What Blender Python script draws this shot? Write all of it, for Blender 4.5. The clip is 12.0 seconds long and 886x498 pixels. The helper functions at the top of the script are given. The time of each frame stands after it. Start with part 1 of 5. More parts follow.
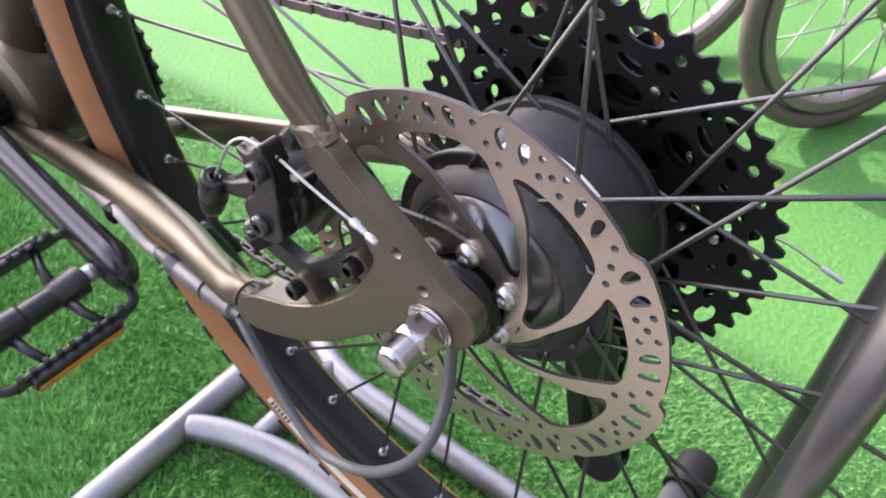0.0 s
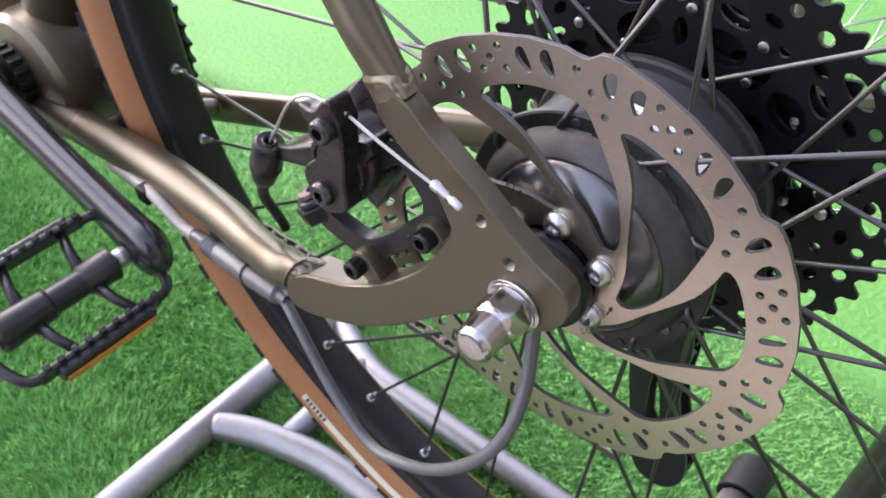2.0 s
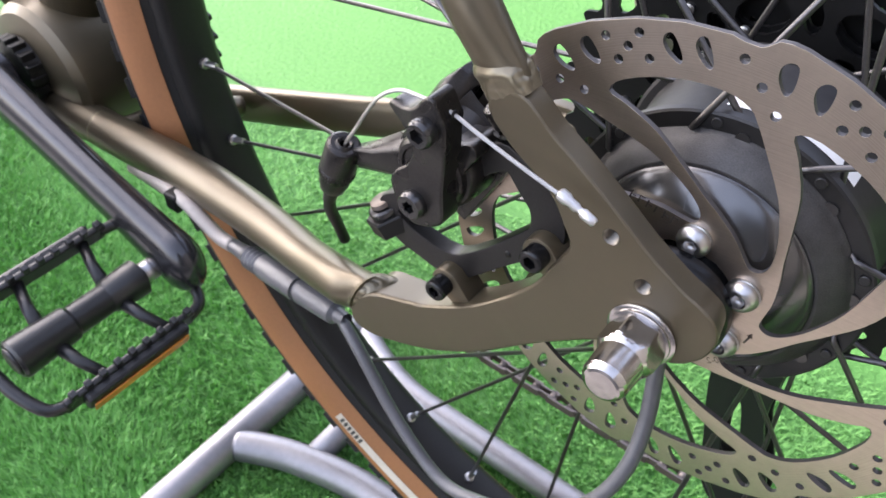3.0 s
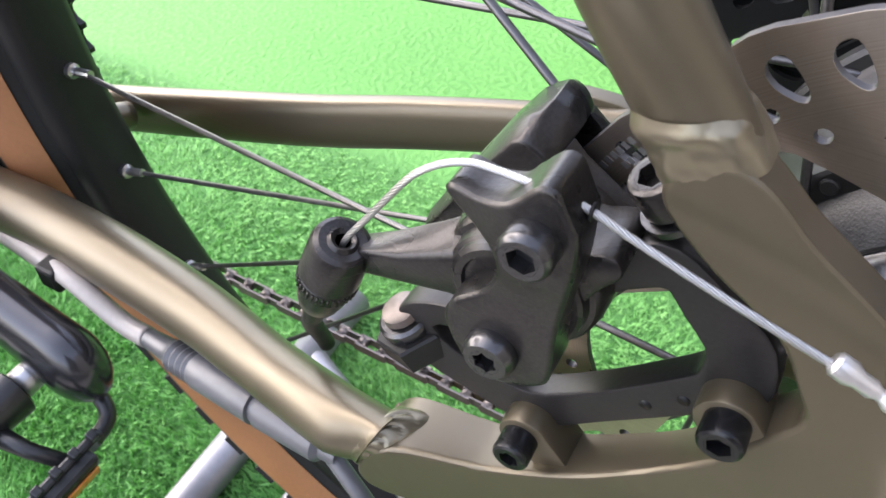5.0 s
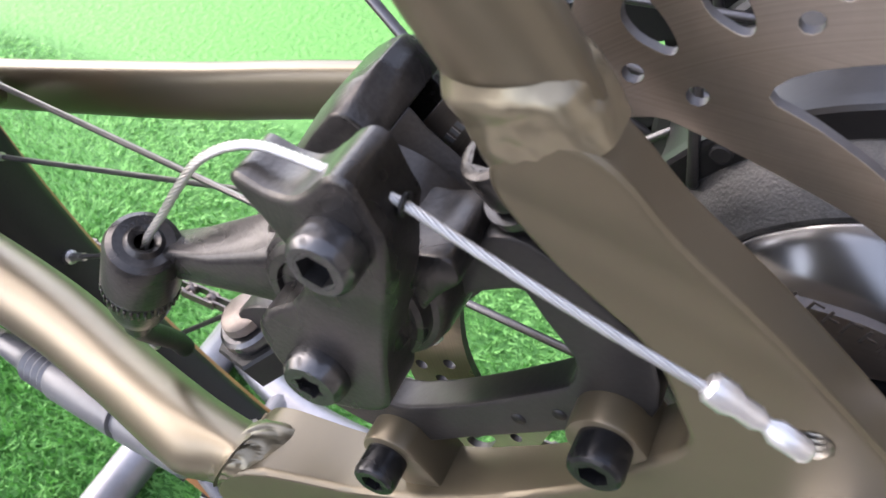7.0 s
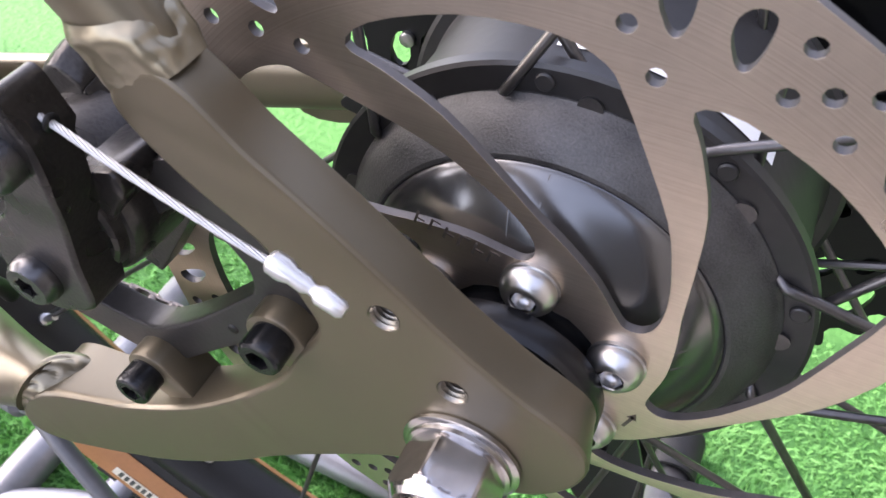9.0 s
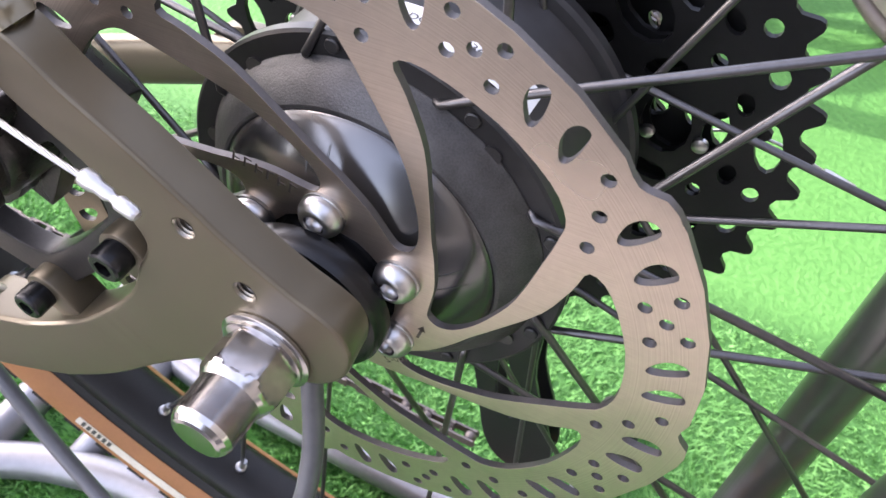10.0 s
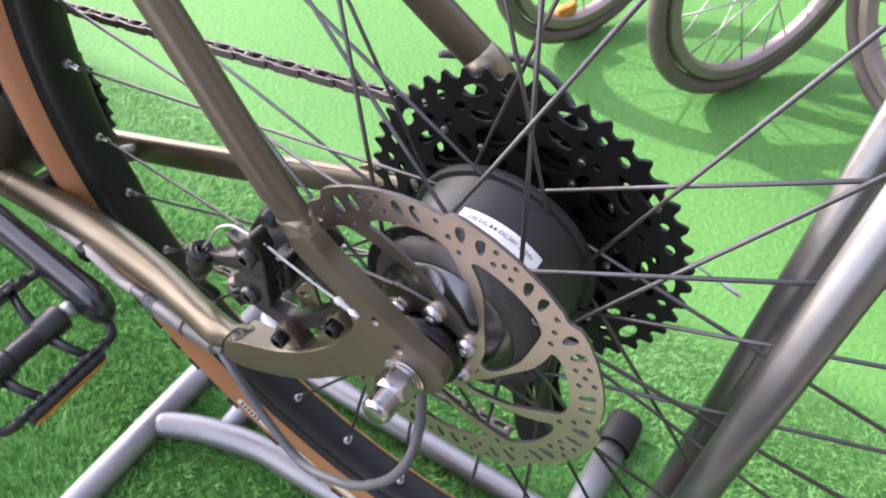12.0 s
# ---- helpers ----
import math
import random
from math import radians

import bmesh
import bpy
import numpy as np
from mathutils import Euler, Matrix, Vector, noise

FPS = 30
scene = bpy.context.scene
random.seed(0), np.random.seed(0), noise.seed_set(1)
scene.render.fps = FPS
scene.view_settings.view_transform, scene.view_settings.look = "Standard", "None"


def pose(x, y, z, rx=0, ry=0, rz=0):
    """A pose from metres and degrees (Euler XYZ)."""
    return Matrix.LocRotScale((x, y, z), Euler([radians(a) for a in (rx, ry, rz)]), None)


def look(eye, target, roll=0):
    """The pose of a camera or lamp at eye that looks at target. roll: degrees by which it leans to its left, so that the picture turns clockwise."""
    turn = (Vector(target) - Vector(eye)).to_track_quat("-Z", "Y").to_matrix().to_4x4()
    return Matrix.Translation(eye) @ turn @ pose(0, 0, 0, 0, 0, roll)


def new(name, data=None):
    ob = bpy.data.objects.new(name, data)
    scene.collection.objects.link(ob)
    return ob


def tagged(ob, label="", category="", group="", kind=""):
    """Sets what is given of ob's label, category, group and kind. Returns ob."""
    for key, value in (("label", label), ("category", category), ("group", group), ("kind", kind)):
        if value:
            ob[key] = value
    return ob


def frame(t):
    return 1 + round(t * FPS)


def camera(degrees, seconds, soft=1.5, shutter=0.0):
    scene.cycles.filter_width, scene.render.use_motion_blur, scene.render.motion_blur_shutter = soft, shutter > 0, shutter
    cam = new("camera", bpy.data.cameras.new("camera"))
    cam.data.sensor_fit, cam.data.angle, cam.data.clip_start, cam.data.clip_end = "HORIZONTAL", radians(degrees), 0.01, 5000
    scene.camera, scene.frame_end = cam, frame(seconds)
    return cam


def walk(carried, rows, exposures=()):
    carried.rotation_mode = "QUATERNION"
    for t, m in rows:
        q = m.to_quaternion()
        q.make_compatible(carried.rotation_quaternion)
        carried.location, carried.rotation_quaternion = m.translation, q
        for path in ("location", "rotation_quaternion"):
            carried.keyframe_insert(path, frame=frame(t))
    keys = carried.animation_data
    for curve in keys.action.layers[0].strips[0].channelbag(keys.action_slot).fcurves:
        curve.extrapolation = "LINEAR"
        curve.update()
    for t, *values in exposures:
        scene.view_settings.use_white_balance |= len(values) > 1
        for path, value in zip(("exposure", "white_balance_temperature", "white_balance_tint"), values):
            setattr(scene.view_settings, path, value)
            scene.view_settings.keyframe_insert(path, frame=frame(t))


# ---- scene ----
cam = camera(56.02, 12.0)
cam.data.dof.use_dof, cam.data.dof.focus_distance, cam.data.dof.aperture_fstop = True, 0.185, 52  # the lens is set close, on the brake and the axle
PATH = [
    (0, (0.1392, -0.1888, 0.6160), (0.0018, -0.0171, 0.4118), -1.20),
    (0.5, (0.1232, -0.1883, 0.6047), (-0.0147, -0.0173, 0.4005), -1.34),
    (1, (0.1173, -0.1826, 0.5925), (-0.0208, -0.0112, 0.3886), -1.41),
    (1.5, (0.1152, -0.1789, 0.5898), (-0.0244, -0.0077, 0.3869), -1.36),
    (2, (0.1084, -0.1938, 0.5836), (-0.0325, -0.0221, 0.3819), -1.19),
    (2.5, (0.0926, -0.2041, 0.5713), (-0.0474, -0.0317, 0.3695), -0.97),
    (3, (0.0556, -0.1926, 0.5621), (-0.0804, -0.0174, 0.3600), -0.36),
    (3.2, (0.0391, -0.1888, 0.5569), (-0.0946, -0.0126, 0.3542), -0.23),
    (4.8, (-0.0410, -0.1244, 0.5151), (-0.1448, 0.0559, 0.2990), -0.24),
    (5, (-0.0435, -0.1165, 0.5128), (-0.1439, 0.0646, 0.2958), 0.01),
    (5.5, (-0.0470, -0.1009, 0.5086), (-0.1405, 0.0793, 0.2877), -0.11),
    (6, (-0.0493, -0.0944, 0.5049), (-0.1384, 0.0849, 0.2815), 0.06),
    (6.5, (-0.0455, -0.0898, 0.4993), (-0.1302, 0.0890, 0.2738), 0.44),
    (6.7, (-0.0408, -0.0867, 0.4964), (-0.1242, 0.0920, 0.2703), 0.59),
    (8.3, (-0.0200, -0.0915, 0.5030), (-0.522, 1.15, -0.983), 3.0),
    (8.5, (-0.0130, -0.0915, 0.5055), (-0.506, 1.138, -0.990), 3.2),
    (9, (0.0233, -0.0930, 0.5080), (-0.0547, 0.0935, 0.2864), 2.70),
    (9.5, (0.0534, -0.0971, 0.5137), (-0.0283, 0.0871, 0.2915), 2.24),
    (10, (0.0780, -0.1031, 0.5242), (-0.0074, 0.0801, 0.3025), 2.28),
    (10.5, (0.0977, -0.1100, 0.5455), (0.0083, 0.0712, 0.3237), 2.47),
    (11, (0.1207, -0.1368, 0.6060), (0.0274, 0.0430, 0.3847), 2.81),
    (11.5, (0.1292, -0.1730, 0.6703), (0.0298, 0.0031, 0.4487), 1.93),
    (12, (0.1254, -0.1985, 0.6973), (0.0210, -0.0258, 0.4753), 0.77),
]
EXPOSURES = [(0, 2.05, 22), (2.5, 2.1, 19), (3.2, 2.17, 17), (5, 2.36, 16), (6.5, 2.44, 17), (8.5, 2.4, 21), (9.5, 2.46, 21), (10.5, 2.42, 22), (11.5, 2.15, 22), (12, 2.06, 22)]
walk(cam, [(t, look(eye, target, roll)) for t, eye, target, roll in PATH], [(t, stops + 0.53, 6450, tint) for t, stops, tint in EXPOSURES])

# ---- world and light ----
SUN_UP, SUN_TURN = radians(36), radians(-91.5)
world = bpy.data.worlds.new("world")
scene.world = world
world.use_nodes = True
sky = world.node_tree.nodes.new("ShaderNodeTexSky")
sky.sky_type, sky.sun_disc, sky.sun_elevation, sky.sun_rotation = "NISHITA", False, SUN_UP, SUN_TURN
sky.dust_density, sky.air_density, sky.ozone_density = 2.2, 0.9, 1.0
back = world.node_tree.nodes["Background"]
back.inputs["Strength"].default_value = 0.15
haze = world.node_tree.nodes.new("ShaderNodeHueSaturation")  # a milky, hazy sky
haze.inputs["Saturation"].default_value = 0.6
world.node_tree.links.new(sky.outputs["Color"], haze.inputs["Color"])
world.node_tree.links.new(haze.outputs["Color"], back.inputs["Color"])
sun = new("sun", bpy.data.lights.new("sun", "SUN"))
sun.data.energy, sun.data.angle, sun.data.color = 1.3, radians(0.6), (1.0, 0.96, 0.9)
sun_dir = Vector((math.sin(SUN_TURN) * math.cos(SUN_UP), math.cos(SUN_TURN) * math.cos(SUN_UP), math.sin(SUN_UP)))
sun.matrix_world = look(sun_dir * 10, (0, 0, 0))

AXLE = 0.375  # height of the rear axle; the bicycle is modelled in mm from the axle, at the rotor's face


# ---- materials ----
def material(name, base, rough=0.5, metal=0.0, vary=0.15, grain=400.0, bump=0.0, stains=0.0, coat=0.0, aniso=0.0, uneven=0.25):
    """Principled surface with colour grain at two scales, uneven gloss and a fine relief."""
    m = bpy.data.materials.new(name)
    m.use_nodes = True
    n, link = m.node_tree.nodes, m.node_tree.links.new
    p = n["Principled BSDF"]
    p.inputs["Metallic"].default_value = metal
    p.inputs["Coat Weight"].default_value = coat
    p.inputs["Anisotropic"].default_value = aniso
    co = n.new("ShaderNodeTexCoord")
    fine, broad = n.new("ShaderNodeTexNoise"), n.new("ShaderNodeTexNoise")
    fine.inputs["Scale"].default_value, broad.inputs["Scale"].default_value = grain, grain / 14
    fine.inputs["Detail"].default_value = 4
    link(co.outputs["Object"], fine.inputs["Vector"]), link(co.outputs["Object"], broad.inputs["Vector"])
    mix = n.new("ShaderNodeMath")
    mix.operation = "MULTIPLY_ADD"
    mix.inputs[1].default_value = 0.5
    half = n.new("ShaderNodeMath")
    half.operation, half.inputs[1].default_value = "MULTIPLY", 0.5
    link(fine.outputs["Fac"], half.inputs[0])
    link(broad.outputs["Fac"], mix.inputs[0]), link(half.outputs[0], mix.inputs[2])
    ramp = n.new("ShaderNodeValToRGB")
    ramp.color_ramp.elements[0].position, ramp.color_ramp.elements[1].position = 0.3, 0.7
    ramp.color_ramp.elements[0].color = (*[c * (1 - vary) for c in base], 1)
    ramp.color_ramp.elements[1].color = (*[min(1, c * (1 + vary)) for c in base], 1)
    link(mix.outputs[0], ramp.inputs["Fac"])
    link(ramp.outputs["Color"], p.inputs["Base Color"])
    span = n.new("ShaderNodeMapRange")
    span.inputs["To Min"].default_value, span.inputs["To Max"].default_value = max(0.03, rough * (1 - uneven)), min(1, rough * (1 + uneven) + stains)
    link(broad.outputs["Fac"], span.inputs["Value"])
    link(span.outputs["Result"], p.inputs["Roughness"])
    if bump:
        b = n.new("ShaderNodeBump")
        b.inputs["Strength"].default_value, b.inputs["Distance"].default_value = bump, 0.0004
        link(fine.outputs["Fac"], b.inputs["Height"])
        link(b.outputs["Normal"], p.inputs["Normal"])
    return m


OLIVE = material("olive_metallic_paint", (0.110, 0.090, 0.057), 0.4, 0.66, 0.03, 5000, 0, 0, 0.25, 0, 0.06)
WELD = material("painted_weld", (0.19, 0.162, 0.108), 0.33, 0.72, 0.06, 700, 0.05, 0, 0.3)
BLACK = material("black_anodised", (0.012, 0.0115, 0.011), 0.45, 0.1, 0.2, 900, 0.08)
CAST = material("cast_black_alloy", (0.032, 0.029, 0.027), 0.25, 0.6, 0.45, 1300, 0.16, 0.08, 0, 0, 0.45)
SEAL = material("satin_black_seal", (0.006, 0.006, 0.0065), 0.25, 0.0, 0.2, 600, 0.05)
THREAD = material("cut_thread", (0.2, 0.18, 0.15), 0.35, 0.9, 0.15, 900, 0.1)
ADAPTER = material("dusty_machined_black", (0.03, 0.028, 0.027), 0.36, 0.6, 0.2, 900, 0.1, 0.08)
HUB = material("dusty_black_hub_paint", (0.022, 0.021, 0.021), 0.36, 0.2, 0.25, 300, 0.1, 0.1)
COVER = material("polished_dark_cover", (0.13, 0.13, 0.13), 0.2, 0.9, 0.1, 200, 0.015, 0.05)
DUSTRING = material("dusty_cover_rim", (0.06, 0.058, 0.056), 0.42, 0.5, 0.4, 2200, 0.35)
RUBBER = material("black_rubber", (0.011, 0.0105, 0.01), 0.6, 0.0, 0.25, 600, 0.2)
TAN = material("tan_sidewall", (0.25, 0.105, 0.038), 0.65, 0.0, 0.1, 500, 0.15)
STEEL = material("brushed_rotor_steel", (0.56, 0.478, 0.395), 0.27, 0.92, 0.08, 400, 0.04, 0.08, 0, 0.5)
CHROME = material("zinc_plated_steel", (0.46, 0.44, 0.43), 0.13, 1.0, 0.22, 420, 0.08, 0.12)
BOLT = material("stainless_bolt", (0.45, 0.44, 0.43), 0.32, 1.0, 0.06, 500, 0.05)
DARKBOLT = material("black_oxide_bolt", (0.022, 0.022, 0.023), 0.26, 0.7, 0.2, 900, 0.08)
WORNBOLT = material("worn_grey_bolt", (0.068, 0.067, 0.068), 0.22, 0.85, 0.35, 900, 0.15, 0.1)
SPOKE = material("grey_spoke_steel", (0.11, 0.105, 0.104), 0.33, 0.85, 0.15, 800, 0.03)
SPROCKET = material("black_sprocket", (0.008, 0.008, 0.008), 0.42, 0.15, 0.25, 500, 0.05)
CHAIN = material("oily_chain_steel", (0.17, 0.145, 0.13), 0.45, 0.8, 0.3, 700, 0.1)
CABLE = material("bright_cable_wire", (0.4, 0.39, 0.375), 0.36, 0.9, 0.08, 900, 0.05)
ALU = material("soft_aluminium", (0.56, 0.55, 0.54), 0.34, 0.85, 0.08, 900, 0.12)
HOSE = material("grey_black_cable_jacket", (0.075, 0.075, 0.08), 0.38, 0.0, 0.15, 400, 0.05)
LEAD = material("pale_cable_jacket", (0.26, 0.235, 0.215), 0.42, 0.0, 0.12, 400, 0.05)
STANDPAINT = material("silver_grey_stand_paint", (0.235, 0.23, 0.24), 0.38, 0.7, 0.12, 200, 0.06, 0.1)
POLISHED = material("grey_polished_tube", (0.165, 0.16, 0.155), 0.26, 0.85, 0.2, 60, 0.0, 0.06)
PLASTIC = material("black_plastic", (0.01, 0.01, 0.0105), 0.34, 0.0, 0.15, 600, 0.1)
AMBER = material("amber_reflector", (0.5, 0.19, 0.03), 0.25, 0.0, 0.1, 900, 0.3)
PAPER = material("white_label_film", (0.78, 0.78, 0.77), 0.4, 0.0, 0.03, 300)
INK = material("black_print", (0.03, 0.03, 0.03), 0.5)
ETCH = material("etched_mark", (0.12, 0.10, 0.085), 0.5, 0.6, 0.1)
LETTER = material("pale_tyre_print", (0.5, 0.45, 0.38), 0.6, 0.0, 0.15, 700)
WARMGROUND = material("warm_paving", (0.42, 0.37, 0.32), 0.8, 0.0, 0.2, 40, 0.2)
PALEGROUND = material("pale_paving", (0.33, 0.31, 0.29), 0.8, 0.0, 0.15, 6, 0.1)
DARKGROUND = material("dark_asphalt", (0.05, 0.048, 0.046), 0.85, 0.0, 0.25, 300, 0.3)
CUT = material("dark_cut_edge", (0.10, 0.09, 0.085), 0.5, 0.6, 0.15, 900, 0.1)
DARKWALL = material("dark_wall", (0.09, 0.085, 0.08), 0.7, 0.0, 0.2, 8, 0.1)
FABRIC = material("white_canopy_fabric", (0.8, 0.8, 0.78), 0.8, 0.0, 0.03, 40)

OLIVE.node_tree.nodes["Principled BSDF"].inputs["Coat Roughness"].default_value = 0.3
for dull in (RUBBER, BLACK, SPROCKET, SEAL):
    dull.node_tree.nodes["Principled BSDF"].inputs["Specular IOR Level"].default_value = 0.28


def grass_material(name, low, high, scale):
    m = bpy.data.materials.new(name)
    m.use_nodes = True
    n, link = m.node_tree.nodes, m.node_tree.links.new
    p = n["Principled BSDF"]
    p.inputs["Roughness"].default_value = 0.75
    p.inputs["Specular IOR Level"].default_value = 0.3
    co = n.new("ShaderNodeTexCoord")
    fine, broad, add = n.new("ShaderNodeTexNoise"), n.new("ShaderNodeTexNoise"), n.new("ShaderNodeMath")
    fine.inputs["Scale"].default_value, broad.inputs["Scale"].default_value = scale, scale / 60
    fine.inputs["Detail"].default_value = 6
    add.operation, add.inputs[1].default_value = "MULTIPLY_ADD", 0.6
    link(co.outputs["Object"], fine.inputs["Vector"]), link(co.outputs["Object"], broad.inputs["Vector"])
    link(fine.outputs["Fac"], add.inputs[0])
    part_ = n.new("ShaderNodeMath")
    part_.operation, part_.inputs[1].default_value = "MULTIPLY", 0.4
    link(broad.outputs["Fac"], part_.inputs[0]), link(part_.outputs[0], add.inputs[2])
    ramp = n.new("ShaderNodeValToRGB")
    ramp.color_ramp.elements[0].position, ramp.color_ramp.elements[1].position = 0.3, 0.68
    ramp.color_ramp.elements[0].color, ramp.color_ramp.elements[1].color = (*low, 1), (*high, 1)
    link(add.outputs[0], ramp.inputs["Fac"]), link(ramp.outputs["Color"], p.inputs["Base Color"])
    b = n.new("ShaderNodeBump")
    b.inputs["Strength"].default_value, b.inputs["Distance"].default_value = 0.5, 0.005
    link(fine.outputs["Fac"], b.inputs["Height"]), link(b.outputs["Normal"], p.inputs["Normal"])
    return m


def brushed(m):
    """Fine straight brushing over the plate and concentric pad marks on its outer band."""
    n, link = m.node_tree.nodes, m.node_tree.links.new
    p = n["Principled BSDF"]
    old = p.inputs["Base Color"].links[0].from_socket
    co, far, turn = n.new("ShaderNodeTexCoord"), n.new("ShaderNodeVectorMath"), n.new("ShaderNodeMapping")
    flat = n.new("ShaderNodeVectorMath")
    flat.operation, flat.inputs[1].default_value = "MULTIPLY", (1, 0, 1)
    far.operation = "LENGTH"
    link(co.outputs["Object"], flat.inputs[0]), link(flat.outputs[0], far.inputs[0])
    turn.inputs["Rotation"].default_value, turn.inputs["Scale"].default_value = (0, radians(38), 0), (60, 1, 3800)
    link(co.outputs["Object"], turn.inputs["Vector"])
    lines, rings = n.new("ShaderNodeTexNoise"), n.new("ShaderNodeTexNoise")
    rings.noise_dimensions = "1D"
    lines.inputs["Scale"].default_value, rings.inputs["Scale"].default_value = 1.0, 3500.0
    lines.inputs["Detail"].default_value, rings.inputs["Detail"].default_value = 3, 4
    link(turn.outputs[0], lines.inputs["Vector"]), link(far.outputs["Value"], rings.inputs["W"])
    band = n.new("ShaderNodeMapRange")
    band.inputs["From Min"].default_value, band.inputs["From Max"].default_value = 0.0725, 0.075
    link(far.outputs["Value"], band.inputs["Value"])
    pick = n.new("ShaderNodeMix")
    link(band.outputs["Result"], pick.inputs[0]), link(lines.outputs["Fac"], pick.inputs[2]), link(rings.outputs["Fac"], pick.inputs[3])
    tone = n.new("ShaderNodeValToRGB")
    tone.color_ramp.elements[0].position, tone.color_ramp.elements[1].position = 0.3, 0.7
    tone.color_ramp.elements[0].color, tone.color_ramp.elements[1].color = (0.84, 0.82, 0.8, 1), (1, 1, 1, 1)
    link(pick.outputs[0], tone.inputs["Fac"])
    mul = n.new("ShaderNodeMix")
    mul.data_type, mul.blend_type = "RGBA", "MULTIPLY"
    mul.inputs[0].default_value = 1.0
    link(old, mul.inputs[6]), link(tone.outputs["Color"], mul.inputs[7])
    link(mul.outputs[2], p.inputs["Base Color"])
    b = n.new("ShaderNodeBump")
    b.inputs["Strength"].default_value, b.inputs["Distance"].default_value = 0.05, 0.0002
    link(pick.outputs[0], b.inputs["Height"]), link(b.outputs["Normal"], p.inputs["Normal"])


brushed(STEEL)
TURF = grass_material("artificial_turf", (0.042, 0.145, 0.027), (0.086, 0.23, 0.053), 160)
BLADE = grass_material("turf_fibre", (0.075, 0.25, 0.046), (0.25, 0.53, 0.155), 80)


# ---- modelling helpers (mm) ----
def smooth(points, steps=6, closed=False):
    """A Catmull-Rom curve through the points."""
    pts = [Vector(p) for p in points]
    n, out = len(pts), []
    for i in range(n if closed else n - 1):
        a, b, c, d = (pts[(i + k) % n] if closed else pts[min(max(i + k, 0), n - 1)] for k in (-1, 0, 1, 2))
        for s in range(steps):
            t = s / steps
            out.append(0.5 * ((2 * b) + (c - a) * t + (2 * a - 5 * b + 4 * c - d) * t * t + (3 * b - a - 3 * c + d) * t ** 3))
    return out if closed else out + [pts[-1]]


def sweep(bm, points, radius, seg=12, flat=1.0, cap=True):
    """A tube along the points; radius: one number or one a point; flat: squeeze across."""
    pts = [Vector(p) for p in points]
    radii = radius if isinstance(radius, (list, tuple)) else [radius] * len(pts)
    rings, side = [], None
    for i, p in enumerate(pts):
        d = (pts[min(i + 1, len(pts) - 1)] - pts[max(i - 1, 0)]).normalized()
        if side is None:
            side = d.cross(Vector((0, 0, 1)) if abs(d.z) < 0.9 else Vector((0, 1, 0))).normalized()
        side = (side - d * side.dot(d)).normalized()
        up = d.cross(side)
        rings.append([bm.verts.new(p + radii[i] * (side * math.cos(a) * flat + up * math.sin(a))) for a in (2 * math.pi * k / seg for k in range(seg))])
    for r, s in zip(rings, rings[1:]):
        for k in range(seg):
            f = bm.faces.new((r[k], r[(k + 1) % seg], s[(k + 1) % seg], s[k]))
            f.smooth = True
    if cap:
        bm.faces.new(rings[0][::-1]), bm.faces.new(rings[-1])
    return bm


def lathe(bm, profile, seg=48, centre=(0, 0, 0), axis=(0, 1, 0), close=False):
    """Turns rows of (along, radius) about the axis through centre."""
    ax = Vector(axis).normalized()
    u = ax.orthogonal().normalized()
    v = ax.cross(u)
    rings = []
    for along, r in profile:
        base = Vector(centre) + ax * along
        if r < 1e-6:
            rings.append([bm.verts.new(base)])
        else:
            rings.append([bm.verts.new(base + r * (u * math.cos(a) + v * math.sin(a))) for a in (2 * math.pi * k / seg for k in range(seg))])
    for r, s in zip(rings, rings[1:] + ([rings[0]] if close else [])):
        for k in range(seg):
            a, b, c, d = r[k % len(r)], r[(k + 1) % len(r)], s[(k + 1) % len(s)], s[k % len(s)]
            vs = list(dict.fromkeys((a, b, c, d)))
            if len(vs) > 2:
                bm.faces.new(vs).smooth = True
    bmesh.ops.recalc_face_normals(bm, faces=bm.faces)
    return bm


def sharp(bm, degrees=35):
    """Marks edges that turn by more than that, so that the rest shades smooth."""
    for e in bm.edges:
        e.smooth = len(e.link_faces) == 2 and e.calc_face_angle(0) < radians(degrees)
    for f in bm.faces:
        f.smooth = True
    return bm


def plate(bm, outline, holes, y0, y1, bevel=0.0):
    """A flat plate in the x-z plane from y0 to y1: outline and holes are rows of (x, z)."""
    edges = []
    for loop in (outline, *holes):
        vs = [bm.verts.new((x, y0, z)) for x, z in loop]
        edges += [bm.edges.new((a, b)) for a, b in zip(vs, vs[1:] + vs[:1])]
    bmesh.ops.triangle_fill(bm, edges=edges, use_beauty=True, normal=(0, -1, 0))
    top = bmesh.ops.extrude_face_region(bm, geom=bm.faces[:])
    for v in top["geom"]:
        if isinstance(v, bmesh.types.BMVert):
            v.co.y = y1
    bmesh.ops.recalc_face_normals(bm, faces=bm.faces)
    if bevel:
        rims = [e for e in bm.edges if len(e.link_faces) == 2 and e.calc_face_angle(0) > 0.9 and abs(e.verts[0].co.y - e.verts[1].co.y) < 1e-4]
        bmesh.ops.bevel(bm, geom=rims, offset=bevel, segments=2, profile=0.5, affect="EDGES")
    return sharp(bm, 40)


